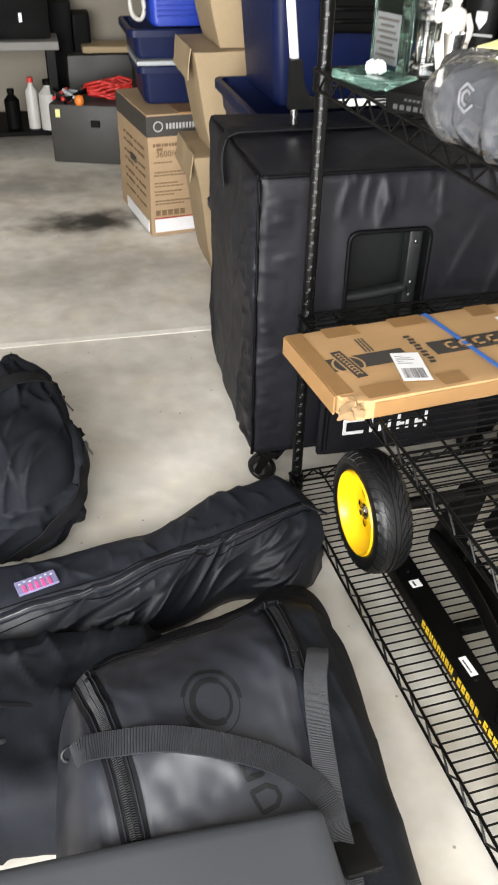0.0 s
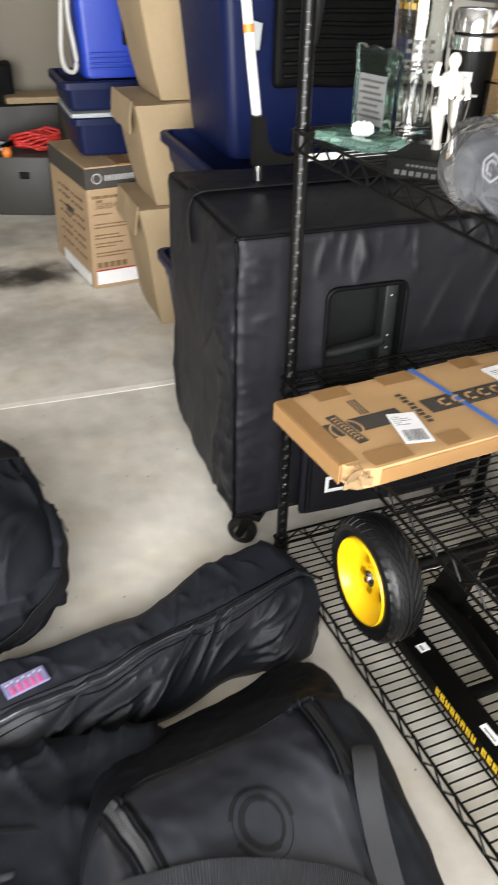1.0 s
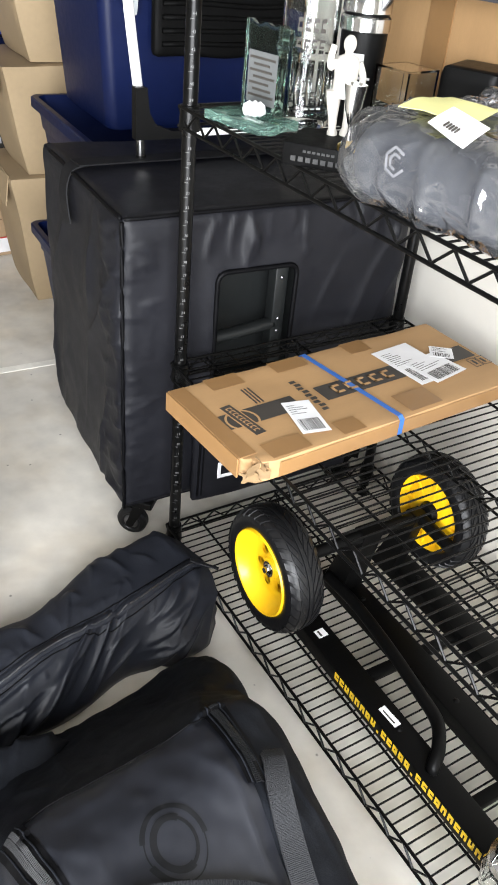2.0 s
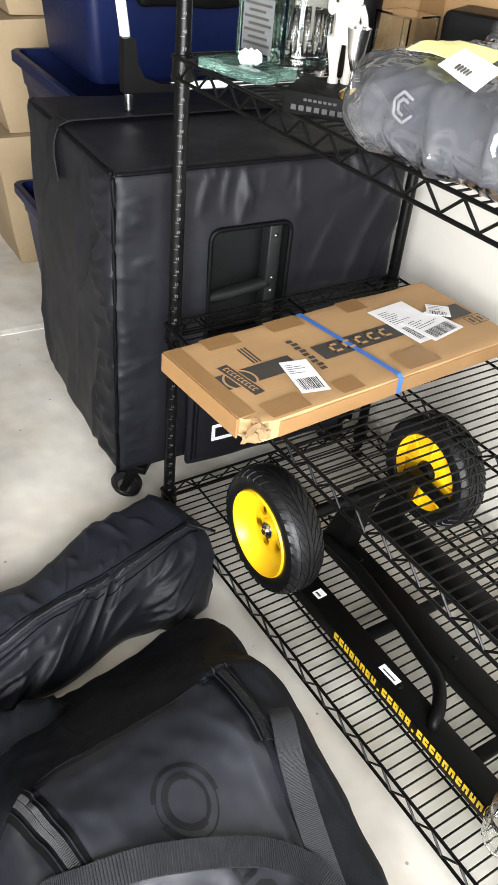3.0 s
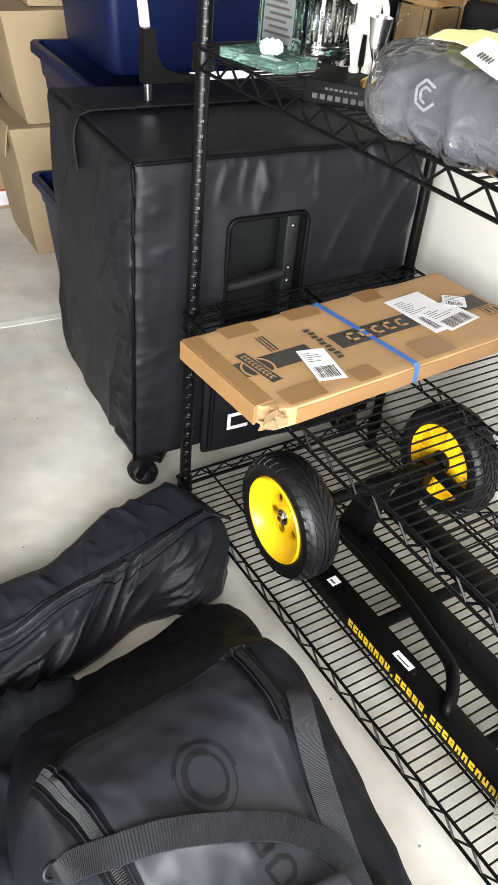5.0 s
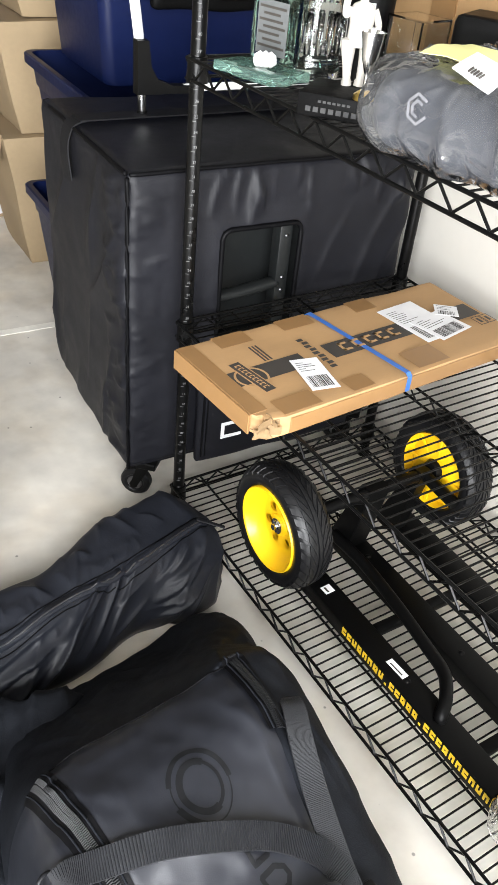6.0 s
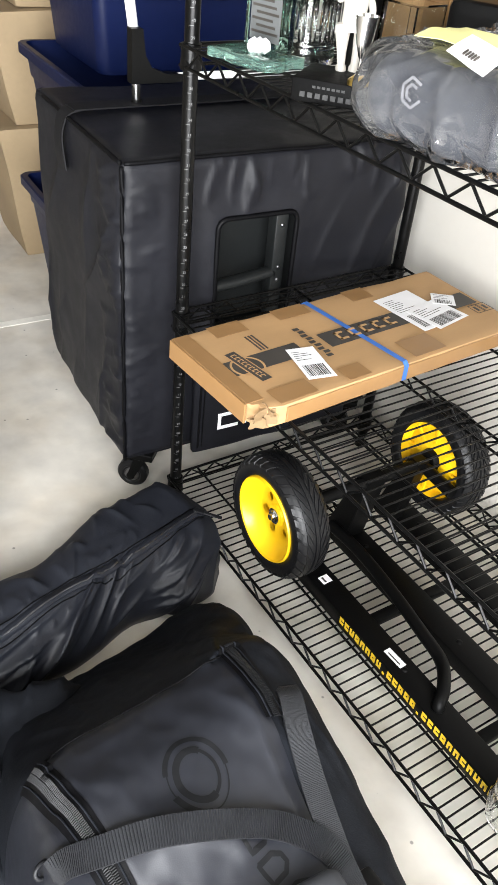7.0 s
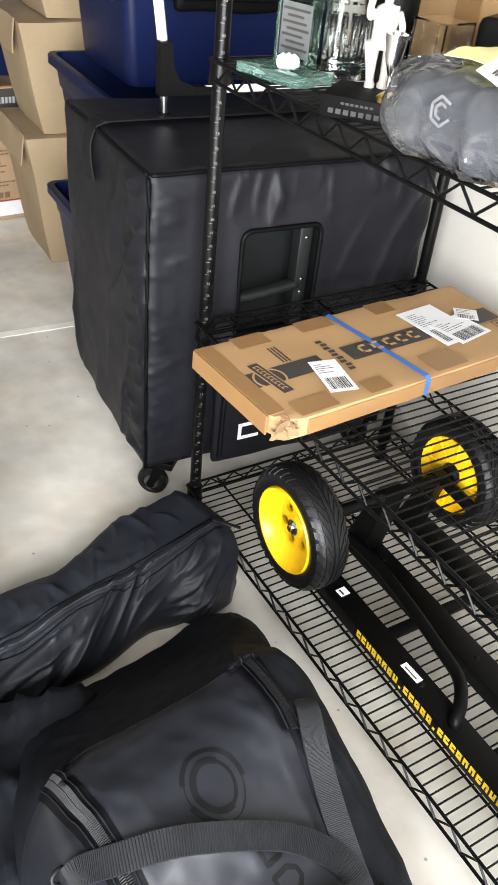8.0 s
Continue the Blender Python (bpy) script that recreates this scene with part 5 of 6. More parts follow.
def gear_bag():
    b = thing("gear_bag", (0, 0, 0), "bulky black gear bag with coated front panel and embossed ring emblem", "bag")
    bm = B()
    nx, ny = 170, 230
    X = [-0.62 + 0.57 * i / nx for i in range(nx + 1)]
    Y = [-1.42 + 1.06 * j / ny for j in range(ny + 1)]
    g = [[bm.verts.new((x, y, gear_z(x, y))) for y in Y] for x in X]
    keep = 0.0035
    for i in range(nx):
        for j in range(ny):
            q = (g[i][j], g[i + 1][j], g[i + 1][j + 1], g[i][j + 1])
            if max(v.co.z for v in q) > keep:
                bm.faces.new(q)
    bmesh.ops.delete(bm, geom=[v for v in bm.verts if not v.link_faces], context="VERTS")
    for v in bm.verts:
        if v.is_boundary:
            v.co.z = 0.002
    # even out the hem on the floor
    hem = [v for v in bm.verts if v.is_boundary]
    for _ in range(8):
        spots = []
        for v in hem:
            ends = [e.other_vert(v).co for e in v.link_edges if e.is_boundary]
            spots.append((v.co * 2 + ends[0] + ends[1]) / 4 if len(ends) == 2 else v.co.copy())
        for v, p in zip(hem, spots):
            v.co = p
    body = part("bag_body", bm, M_PACK, b, smooth=True)
    # coated panel between the two zips

    def on(x, y, up=0.006):
        return Vector((x, y, gear_z(x, y) + up))
    bm = B()
    n = 60

    def px(a, y):
        left = -0.534 + 0.045 * min(1, max(0, (-0.76 - y) / 0.18))
        right = -0.276 + 0.012 * min(1, max(0, (-0.72 - y) / 0.1))
        return left + (right - left) * a
    g = []
    for i in range(n + 1):
        col = []
        for j in range(n + 1):
            a = i / n
            y0 = -0.745 + 0.025 * a
            y = y0 - 0.4 * j / n
            x = px(a, y)
            rim = min(i, n - i, j) / 5
            col.append(bm.verts.new(on(x, y, 0.003 + 0.005 * min(1, rim))))
        g.append(col)
    for i in range(n):
        for j in range(n):
            bm.faces.new((g[i][j], g[i + 1][j], g[i + 1][j + 1], g[i][j + 1]))
    panel = part("front_panel", bm, M_VINYL, body, "satin black coated panel", smooth=True)
    # the coated end panel below the first zip
    bm = B()
    g = []
    for i in range(25):
        col = []
        for j in range(61):
            y = -0.752 - 0.4 * j / 60
            right = px(0, y) - 0.016
            left = -0.602
            col.append(bm.verts.new(on(left + (right - left) * i / 24, y, 0.003 + 0.003 * min(1, min(i, 24 - i, j) / 3))))
        g.append(col)
    for i in range(24):
        for j in range(60):
            bm.faces.new((g[i][j], g[i + 1][j], g[i + 1][j + 1], g[i][j + 1]))
    part("end_panel", bm, M_VINYL, body, "satin black coated end panel", smooth=True)
    part("panel_seam", tube(B(), [on(px(i / 30, -0.745 + 0.025 * i / 30), -0.745 + 0.025 * i / 30, 0.006) for i in range(31)], 0.0014, 6), M_PIPING, panel, smooth=True)
    def strip(bm, pts, width, up, across=6, thick=0.0012):
        """A strip that hugs the bag along a line of plan points."""
        line = [Vector((x, y, 0)) for x, y in pts]
        rows = []
        for i, p in enumerate(line):
            d = line[min(i + 1, len(line) - 1)] - line[max(i - 1, 0)]
            s = Vector((d.y, -d.x, 0)).normalized()
            rows.append([bm.verts.new(on(*(p + s * width * (k / across - 0.5)).xy, up)) for k in range(across + 1)])
        for q, w in zip(rows, rows[1:]):
            for k in range(across):
                bm.faces.new((q[k], q[k + 1], w[k + 1], w[k]))
        return bm

    def plan(pts, n=10):
        return [p.xy for p in spline([(x, y, 0) for x, y in pts], n)]
    # zips with coarse coil teeth, stitched tape on both sides
    for pts in ([(-0.537, -0.745), (-0.53, -0.78), (-0.524, -0.805), (-0.512, -0.852), (-0.498, -0.916), (-0.49, -0.98), (-0.488, -1.03)], [(-0.264, -0.71), (-0.261, -0.735), (-0.259, -0.763), (-0.256, -0.805), (-0.256, -0.83)]):
        line = plan(pts, 12)
        z = part("zip_tape", strip(B(), line, 0.034, 0.0085), M_PIPING, body, "black zip tape", smooth=True)
        for side in (-0.0105, 0.0105):
            off = []
            for i, p in enumerate(line):
                d = (line[min(i + 1, len(line) - 1)] - line[max(i - 1, 0)]).normalized()
                off.append(on(p.x + d.y * side, p.y - d.x * side, 0.0095))
            part("tape_welt", tube(B(), off, 0.0013, 6), M_PACK, z, smooth=True)
        bm = B()
        walked, k = 0.0, 0
        for p, q in zip(line, line[1:]):
            walked += (q - p).length
            d = (q - p).normalized()
            s = Vector((d.y, -d.x, 0))
            while walked > 0.0024:
                walked -= 0.0024
                k += 1
                c = q - d * walked
                for sg in (-1, 1):
                    a = Vector((c.x, c.y, 0)) + s * 0.0002 * sg + Vector((d.x, d.y, 0)) * 0.0006 * sg
                    e = a + s * 0.0058 * sg
                    cyl(bm, on(a.x, a.y, 0.0102), on(e.x, e.y, 0.0096), 0.001, 6)
        tagged(part("zip_teeth", bm, M_COIL, z, "coarse dark grey zip coil", smooth=True, angle=50), kind="stuff")
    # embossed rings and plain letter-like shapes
    cx, cy = -0.377, -0.857

    def arc(r, a0, a1, width, name):
        pts = []
        for k in range(49):
            a = radians(a0 + (a1 - a0) * k / 48)
            pts.append((cx + r * 0.88 * math.cos(a), cy + r * 1.02 * math.sin(a)))
        part(name, strip(B(), pts, width, 0.0087, 3), M_EMBOSS, panel, smooth=True)
    arc(0.0275, 60, 300, 0.008, "emblem_ring")
    arc(0.0275, -60, 60, 0.004, "emblem_ring")
    arc(0.041, 0, 165, 0.006, "emblem_ring")
    arc(0.0395, 165, 200, 0.0015, "emblem_ring")
    arc(0.041, 200, 270, 0.008, "emblem_ring")
    arc(0.0395, 270, 360, 0.0015, "emblem_ring")
    for lx, ly in ((-0.342, -0.93), (-0.33, -0.962), (-0.315, -0.996)):
        a, c = 0.0155, 0.0115
        shape = [(-a, -c), (a * 0.4, -c), (a, -c * 0.4), (a, c * 0.4), (a * 0.4, c), (-a, c), (-a, -c), (-a * 0.5, -c)]
        pts = []
        for p, q in zip(shape, shape[1:]):
            for i in range(6):
                u, v = p[0] + (q[0] - p[0]) * i / 6, p[1] + (q[1] - p[1]) * i / 6
                pts.append((lx + u * 0.9 + v * 0.4, ly - v * 0.9 + u * 0.3))
        part("emblem_shape", strip(B(), pts, 0.0055, 0.0087, 3), M_EMBOSS, panel)
    # webbing handle across the panel, with ring at its end
    path = ((-0.55, -0.858, -0.004), (-0.535, -0.863, 0.004), (-0.504, -0.874, 0.007), (-0.451, -0.885, 0.008), (-0.405, -0.897, 0.01), (-0.355, -0.907, 0.012), (-0.318, -0.918, 0.012), (-0.29, -0.934, 0.011), (-0.268, -0.956, 0.009), (-0.256, -0.985, 0.005))
    line = spline([Vector((x, y - 0.012, max(gear_z(x, y - 0.012 + d) for d in (-0.014, 0.0, 0.014)) + 0.005 + u * 0.35)) for x, y, u in path], 8)
    hd = part("webbing_handle", ribbon(B(), line, 0.031, 0.0035, (0, -0.35, 1)), M_WEB, body, "ribbed black webbing handle", smooth=True, angle=40)
    bm = B()
    for p, q in zip(line[2:], line[3:]):
        s = (q - p).normalized().cross(Vector((0, -0.35, 1))).normalized()
        t = s.cross((q - p).normalized()).normalized()
        for f in (0.0, 0.5):
            c = p.lerp(q, f) + t * 0.0036
            cyl(bm, c - s * 0.0148, c + s * 0.0148, 0.0011, 4)
    tagged(part("webbing_ribs", bm, M_WEB, hd), kind="stuff")
    m = Matrix.Translation((-0.556, -0.857, gear_z(-0.556, -0.857) + 0.006)) @ pose(0, 0, 0, 60, 20, 10)
    loop = [m @ Vector((0.011 * math.cos(k * math.pi / 9), 0.009 * math.sin(k * math.pi / 9), 0)) for k in range(18)]
    part("ring", tube(B(), loop, 0.0028, 8, closed=True), M_COIL, body, "dull metal ring", smooth=True)
    # side strap
    line = spline([on(x, y, u) for x, y, u in ((-0.216, -0.785, 0.004), (-0.224, -0.81, 0.016), (-0.24, -0.852, 0.014), (-0.249, -0.904, 0.014), (-0.255, -0.974, 0.013), (-0.256, -1.02, 0.013), (-0.254, -1.1, 0.012))], 10)
    st = part("side_strap", ribbon(B(), line, 0.031, 0.003), M_WEB, body, "black webbing strap", smooth=True, angle=40)
    bm = B()
    for p, q in zip(line, line[1:]):
        d = (q - p).normalized()
        s = d.cross(Vector((0, 0, 1))).normalized()
        for f in (0, 0.25, 0.5, 0.75):
            c = p.lerp(q, f) + Vector((0, 0, 0.0032))
            cyl(bm, c - s * 0.0148, c + s * 0.0148, 0.0008, 4)
    tagged(part("webbing_ribs", bm, M_WEB, st), kind="stuff")
    part("buckle", soft(0.05, 0.06, 0.014, 0.005, 6), M_PLASTIC, body, "black plastic buckle", smooth=True, angle=40).matrix_basis = Matrix.Translation(on(-0.243, -1.03, 0.016)) @ pose(0, 0, 0, 0, 10, 8)


gear_bag()


def back_pack():
    b = thing("backpack", (-0.762, 0.1, 0), "stuffed black backpack with pockets lying on the floor", "backpack", turn=8)

    wrinkle = make_creases(41, 80, (-0.35, 0.35, 0.0, 0.5), 80, 35, 0.1, 0.017, 0.005)

    def crumple(p, n):
        a = math.atan2(p.y, p.x)
        w = 0.014 * (fold((p.x, p.y, p.z * 1.2), 5, 3) - 0.4) + 0.004 * noise.noise(p * 16) + 0.012 * noise.noise(p * 5)
        w += crease(wrinkle, p.x if p.z > 0.2 else a * 0.2, (p.y + 0.25) if p.z > 0.2 else p.z + 0.1)
        q = p + n * w
        q.z = max(0.002, q.z)
        return q
    body = part("bag_body", soft(0.48, 0.5, 0.33, 0.14, 100, crumple), M_PACK, b, smooth=True)
    skin = BVHTree.FromPolygons([v.co for v in body.data.vertices], [tuple(p.vertices) for p in body.data.polygons])
    heart = Vector((0, 0, 0.13))

    def hug(pts, lift, n=10):
        """Lays a line of rough points on the skin of the pack."""
        out, ups = [], []
        for p in spline(pts, n):
            d = (p - heart).normalized()
            hit = skin.ray_cast(heart + d, -d)
            if hit[0]:
                out.append(hit[0] + d * lift)
                ups.append(d)
        for k in range(2):
            out = [out[0]] + [(a + c * 2 + e) / 4 for a, c, e in zip(out, out[1:], out[2:])] + [out[-1]]
        return out, ups
    rolls = ([(0.1, -0.24, 0.05), (0.17, -0.2, 0.14), (0.2, -0.1, 0.23), (0.19, 0.02, 0.27), (0.12, 0.14, 0.3)], [(0.24, -0.12, 0.06), (0.25, -0.02, 0.14), (0.24, 0.1, 0.18)], [(-0.05, -0.25, 0.12), (0.02, -0.2, 0.26), (0.05, -0.05, 0.33), (0.02, 0.12, 0.33)])
    for pts in rolls:
        line, ups = hug(pts, -0.004)
        bm = B()
        tube(bm, line, 0.02, 12)
        for v in bm.verts:
            v.co += Vector((noise.noise(v.co * 30), noise.noise(v.co * 30 + Vector((3, 0, 0))), noise.noise(v.co * 30 + Vector((0, 3, 0))))) * 0.009
        pk = part("pocket_edge", bm, M_PACK, body, smooth=True)
        line, ups = hug(pts, 0.009)
        part("zip_teeth", ribbon(B(), line, 0.007, 0.002, ups), M_COIL, pk, "dark grey zip")
    straps = ([(0.06, -0.25, 0.06), (0.13, -0.22, 0.14), (0.19, -0.16, 0.19), (0.23, -0.06, 0.2)], [(-0.2, -0.1, 0.32), (-0.05, -0.06, 0.34), (0.1, 0.0, 0.33), (0.22, 0.06, 0.24)], [(-0.12, -0.22, 0.22), (-0.06, -0.18, 0.3), (-0.02, -0.05, 0.34), (-0.02, 0.1, 0.34)])
    for pts in straps:
        line, ups = hug(pts, 0.012)
        part("strap", ribbon(B(), line, 0.036, 0.003, ups), M_STRAP, body, "grey-black webbing strap", smooth=True, angle=40)
    for pts in ([(0.225, -0.1, 0.16), (0.235, -0.02, 0.22), (0.21, 0.06, 0.27), (0.15, 0.14, 0.31)], [(0.2, 0.0, 0.3), (0.2, 0.04, 0.28), (0.21, 0.07, 0.26)]):
        line, ups = hug(pts, 0.001)
        part("zip_teeth", tube(B(), line, 0.0022, 6), M_ZIP, body, "bright zip", smooth=True)
    for x, y, z, t in ((0.23, -0.06, 0.19, 30), (0.225, 0.05, 0.26, -20)):
        d = (Vector((x, y, z)) - heart).normalized()
        hit = skin.ray_cast(heart + d, -d)
        m = Matrix.Translation(hit[0] + d * 0.014) @ d.to_track_quat("Z", "Y").to_matrix().to_4x4() @ pose(0, 0, 0, 0, 0, t)
        bm = box(B(), -0.012, 0.012, -0.009, 0.009, 0, 0.007, 0.003, 2, m)
        box(bm, -0.004, 0.004, -0.045, -0.006, 0.001, 0.005, 0.0015, 2, m)
        part("zip_pull", bm, M_ZIP, body, "bright metal zip pull", smooth=True, angle=40)
    m = b.matrix_basis.inverted() @ pose(-0.645, -0.052, 0.009, 70, 0, -8)
    tg = part("tag", box(B(), -0.034, 0.034, -0.0045, 0.0045, -0.001, 0.001, 0.0008, 1, m), M_PAPER, body, "white tag with red marks")
    for x in (0.005, 0.024):
        part("tag_mark", box(B(), x, x + 0.009, -0.003, 0.003, -0.0014, 0.0014, 0.0005, 1, m), M_RED, tg)


back_pack()


def low_bag():
    b = thing("duffel_bag", (-0.735, -0.60, 0), "slumped black cloth duffel bag with grey patch", "bag", turn=-4)
    lines = make_creases(51, 60, (-0.33, 0.33, -0.18, 0.18), 60, 60, 0.08, 0.012, 0.005)

    def slump(p, n):
        q = p + n * (0.02 * (fold(p, 6, 3) - 0.4) + 0.006 * noise.noise(p * 18) + crease(lines, p.x, p.y))
        q.z = max(0.002, q.z)
        return q
    body = part("bag_body", soft(0.66, 0.36, 0.165, 0.075, 90, slump), M_PACK, b, smooth=True)
    part("grey_patch", soft(0.12, 0.07, 0.012, 0.005, 8, lambda p, n: p + n * 0.003 * noise.noise(p * 20)), M_GREY, body, "pale grey patch", smooth=True).matrix_basis = pose(0.02, -0.09, 0.15, 12, 0, 10)
    line = spline([(-0.1, 0.03, 0.168), (0.0, 0.02, 0.17), (0.12, 0.0, 0.168)], 8)
    part("zip_teeth", ribbon(B(), line, 0.008, 0.002), M_COIL, body, "dark zip")


low_bag()


def sleeve():
    s = thing("laptop_sleeve", (-0.505, -1.158, 0.368), "smooth grey padded laptop sleeve lying on the gear bag", "case", turn=-1)
    body = part("sleeve_body", soft(0.46, 0.34, 0.026, 0.012, 30, lambda p, n: Vector((p.x, p.y, p.z - 0.02 * ((p.x / 0.3) ** 2) * 0.2)) + n * 0.002 * noise.noise(p * 8)), M_GREY, s, "grey padded sleeve", smooth=True, angle=60)
    bm = lathe(B(), [(0.0, 0.001), (0.06, 0.001), (0.062, 0.0)], 40, pose(0.1, -0.09, 0.0255))
    part("oval_print", bm, M_CLEARLID, body, "pale oval print")


sleeve()
pouch = thing("black_pouch", (-0.9, -0.96, 0), "small black cloth pouch on the floor", "pouch", turn=10)
part("pouch_body", soft(0.3, 0.24, 0.12, 0.05, 24, lambda p, n: Vector(((q := p + n * (0.012 * (fold(p, 8, 4) - 0.3))).x, q.y, max(0.002, q.z)))), M_PACK, pouch, smooth=True)
part("flap", soft(0.26, 0.16, 0.02, 0.009, 16, lambda p, n: p + n * 0.004 * noise.noise(p * 18)), M_BAG, pouch, smooth=True).matrix_basis = pose(0, -0.02, 0.112, 4, 0, 0)


# ---- on the top shelf ----
TOP = SHELVES[2] + 0.0019


def glass_award():
    a = thing("glass_award", (0.05, -0.15, TOP), "etched glass award on rough green glass base with white crystal", "award", turn=15)
    random.seed(2)
    bm = soft(0.085, 0.13, 0.016, 0.004, 14, lambda p, n: p + Vector((0, 0.02, 0)) + n * (0.003 * noise.noise(p * 35)))
    part("glass_base", bm, M_TEAL, a, "rough green glass slab", smooth=True, angle=25)
    bm = soft(0.012, 0.095, 0.125, 0.002, 22, lambda p, n: p + Vector((0, 0, (0.0022 * math.sin(p.y * 190) + 0.003 * noise.noise(p * 60)) * (1 if p.z > 0.115 else 0))) + n * (0.0015 * noise.noise(p * 60) if abs(n.x) < 0.5 else 0))
    pl = part("glass_plate", bm, M_GREENGLASS, a, "upright clear glass plate with chipped edge", smooth=True, angle=25)
    pl.location = (0.035, 0.03, 0.016)
    part("etched_field", box(B(), -0.0078, -0.0068, -0.03, 0.034, 0.01, 0.085), surf("etched_glass", (0.1, 0.105, 0.105), 0.7, 0.1, 30, 0.1), pl, "grey frosted field with lines")
    bm = B()
    for k in range(7):
        box(bm, -0.0085, -0.0075, -0.026 + 0.006 * (k % 3), 0.03 - 0.009 * (k % 2), 0.02 + k * 0.009, 0.0235 + k * 0.009)
    tagged(part("etched_text", bm, M_INK, pl), kind="stuff")
    bm = B()
    for k in range(22):
        d = Vector((random.uniform(-1, 1), random.uniform(-1, 1), random.uniform(0, 1))).normalized() * random.uniform(0.005, 0.014)
        bmesh.ops.create_icosphere(bm, subdivisions=1, radius=random.uniform(0.006, 0.0105), matrix=Matrix.Translation((d.x - 0.008, d.y + 0.005, d.z + 0.022)))
    part("crystal", bm, M_WHITE, a, "knobbly white crystal cluster")


glass_award()


def glass_stein():
    s = thing("glass_stein", (0.138, -0.125, TOP), "tall clear glass beer stein with gold lettering", "mug")
    r, h = 0.044, 0.235
    prof = [(0, 0), (r, 0), (r + 0.003, 0.01), (r, 0.022), (r - 0.002, 0.03), (r - 0.002, h * 0.42), (r + 0.002, h * 0.46), (r - 0.001, h * 0.5), (r, h), (r - 0.004, h + 0.001), (r - 0.005, h * 0.5), (r - 0.007, 0.035), (0, 0.028)]
    body = part("glass_body", lathe(B(), prof, 40), M_GLASS, s, smooth=True, angle=40)
    bm = B()
    for k in range(16):
        a = 2 * math.pi * k / 16
        cyl(bm, (r * 0.985 * math.cos(a), r * 0.985 * math.sin(a), 0.035), (r * 0.985 * math.cos(a), r * 0.985 * math.sin(a), h * 0.4), 0.005, 8)
    tagged(part("fluting", bm, M_GLASS, body, smooth=True), kind="stuff")
    loop = spline([(0.02, 0.038, h * 0.85), (0.035, 0.068, h * 0.8), (0.038, 0.075, h * 0.55), (0.033, 0.065, h * 0.3), (0.02, 0.038, h * 0.25)], 8)
    part("handle", tube(B(), loop, 0.007, 12), M_GLASS, s, smooth=True)
    for mat, z0, z1, a0, n in ((M_GOLD, h * 0.83, h * 0.95, 185, 4), (M_INK, h * 0.58, h * 0.66, 215, 4), (M_INK, h * 0.49, h * 0.54, 215, 4)):
        bm = B()
        for k in range(n):
            a, b2 = radians(a0 + k * 15), radians(a0 + k * 15 + 10)
            R = r + 0.0012
            for za, zb in ((z0, z0 + (z1 - z0) * 0.3), (z1 - (z1 - z0) * 0.3, z1)):
                patch(bm, [(R * math.cos(a), R * math.sin(a), za), (R * math.cos(b2), R * math.sin(b2), za), (R * math.cos(b2), R * math.sin(b2), zb), (R * math.cos(a), R * math.sin(a), zb)], 0.0004)
            c = (a + b2) / 2 - 0.05
            patch(bm, [(R * math.cos(a), R * math.sin(a), z0), (R * math.cos(c), R * math.sin(c), z0), (R * math.cos(c), R * math.sin(c), z1), (R * math.cos(a), R * math.sin(a), z1)], 0.0004)
        part("lettering", bm, mat, body)


glass_stein()


def tumbler():
    t = thing("travel_tumbler", (0.222, -0.15, TOP), "black travel tumbler with bright metal bands and pale shield", "mug")
    r = 0.036
    part("body", lathe(B(), [(0, 0), (r * 0.85, 0), (r * 0.9, 0.02), (r, 0.13), (r, 0.14), (0, 0.14)], 36), M_PLASTIC, t, smooth=True, angle=40)
    part("metal_band", lathe(B(), [(r, 0.138), (r + 0.003, 0.14), (r + 0.003, 0.158), (r, 0.16)], 36), M_CHROME, t, "bright metal band", smooth=True, angle=40)
    part("metal_band", lathe(B(), [(r - 0.001, 0.163), (r + 0.002, 0.165), (r + 0.001, 0.19), (r - 0.004, 0.196), (r - 0.01, 0.194), (r - 0.012, 0.18), (0, 0.178)], 36), M_CHROME, t, "bright metal rim", smooth=True, angle=40)
    part("neck", lathe(B(), [(r - 0.002, 0.158), (r - 0.002, 0.165)], 36), M_PLASTIC, t, smooth=True)
    a = radians(228)
    m = Matrix.Rotation(a, 4, "Z") @ Matrix.Translation((r + 0.0005, 0, 0.098)) @ pose(0, 0, 0, 90, 0, 90)
    bm = B()
    f = [bm.verts.new(m @ Vector(q)) for q in ((-0.009, 0.012, 0), (0.009, 0.012, 0), (0.009, -0.002, 0), (0, -0.014, 0), (-0.009, -0.002, 0))]
    bm.faces.new(f)
    bmesh.ops.solidify(bm, geom=bm.faces[:], thickness=0.0008)
    part("shield", bm, M_PAPER, t, "pale shield emblem")
    part("word_bar", box(B(), -0.022, 0.022, -0.0235, -0.02, -0.0006, 0.0012, 0, 1, m), M_MARK, t)


tumbler()


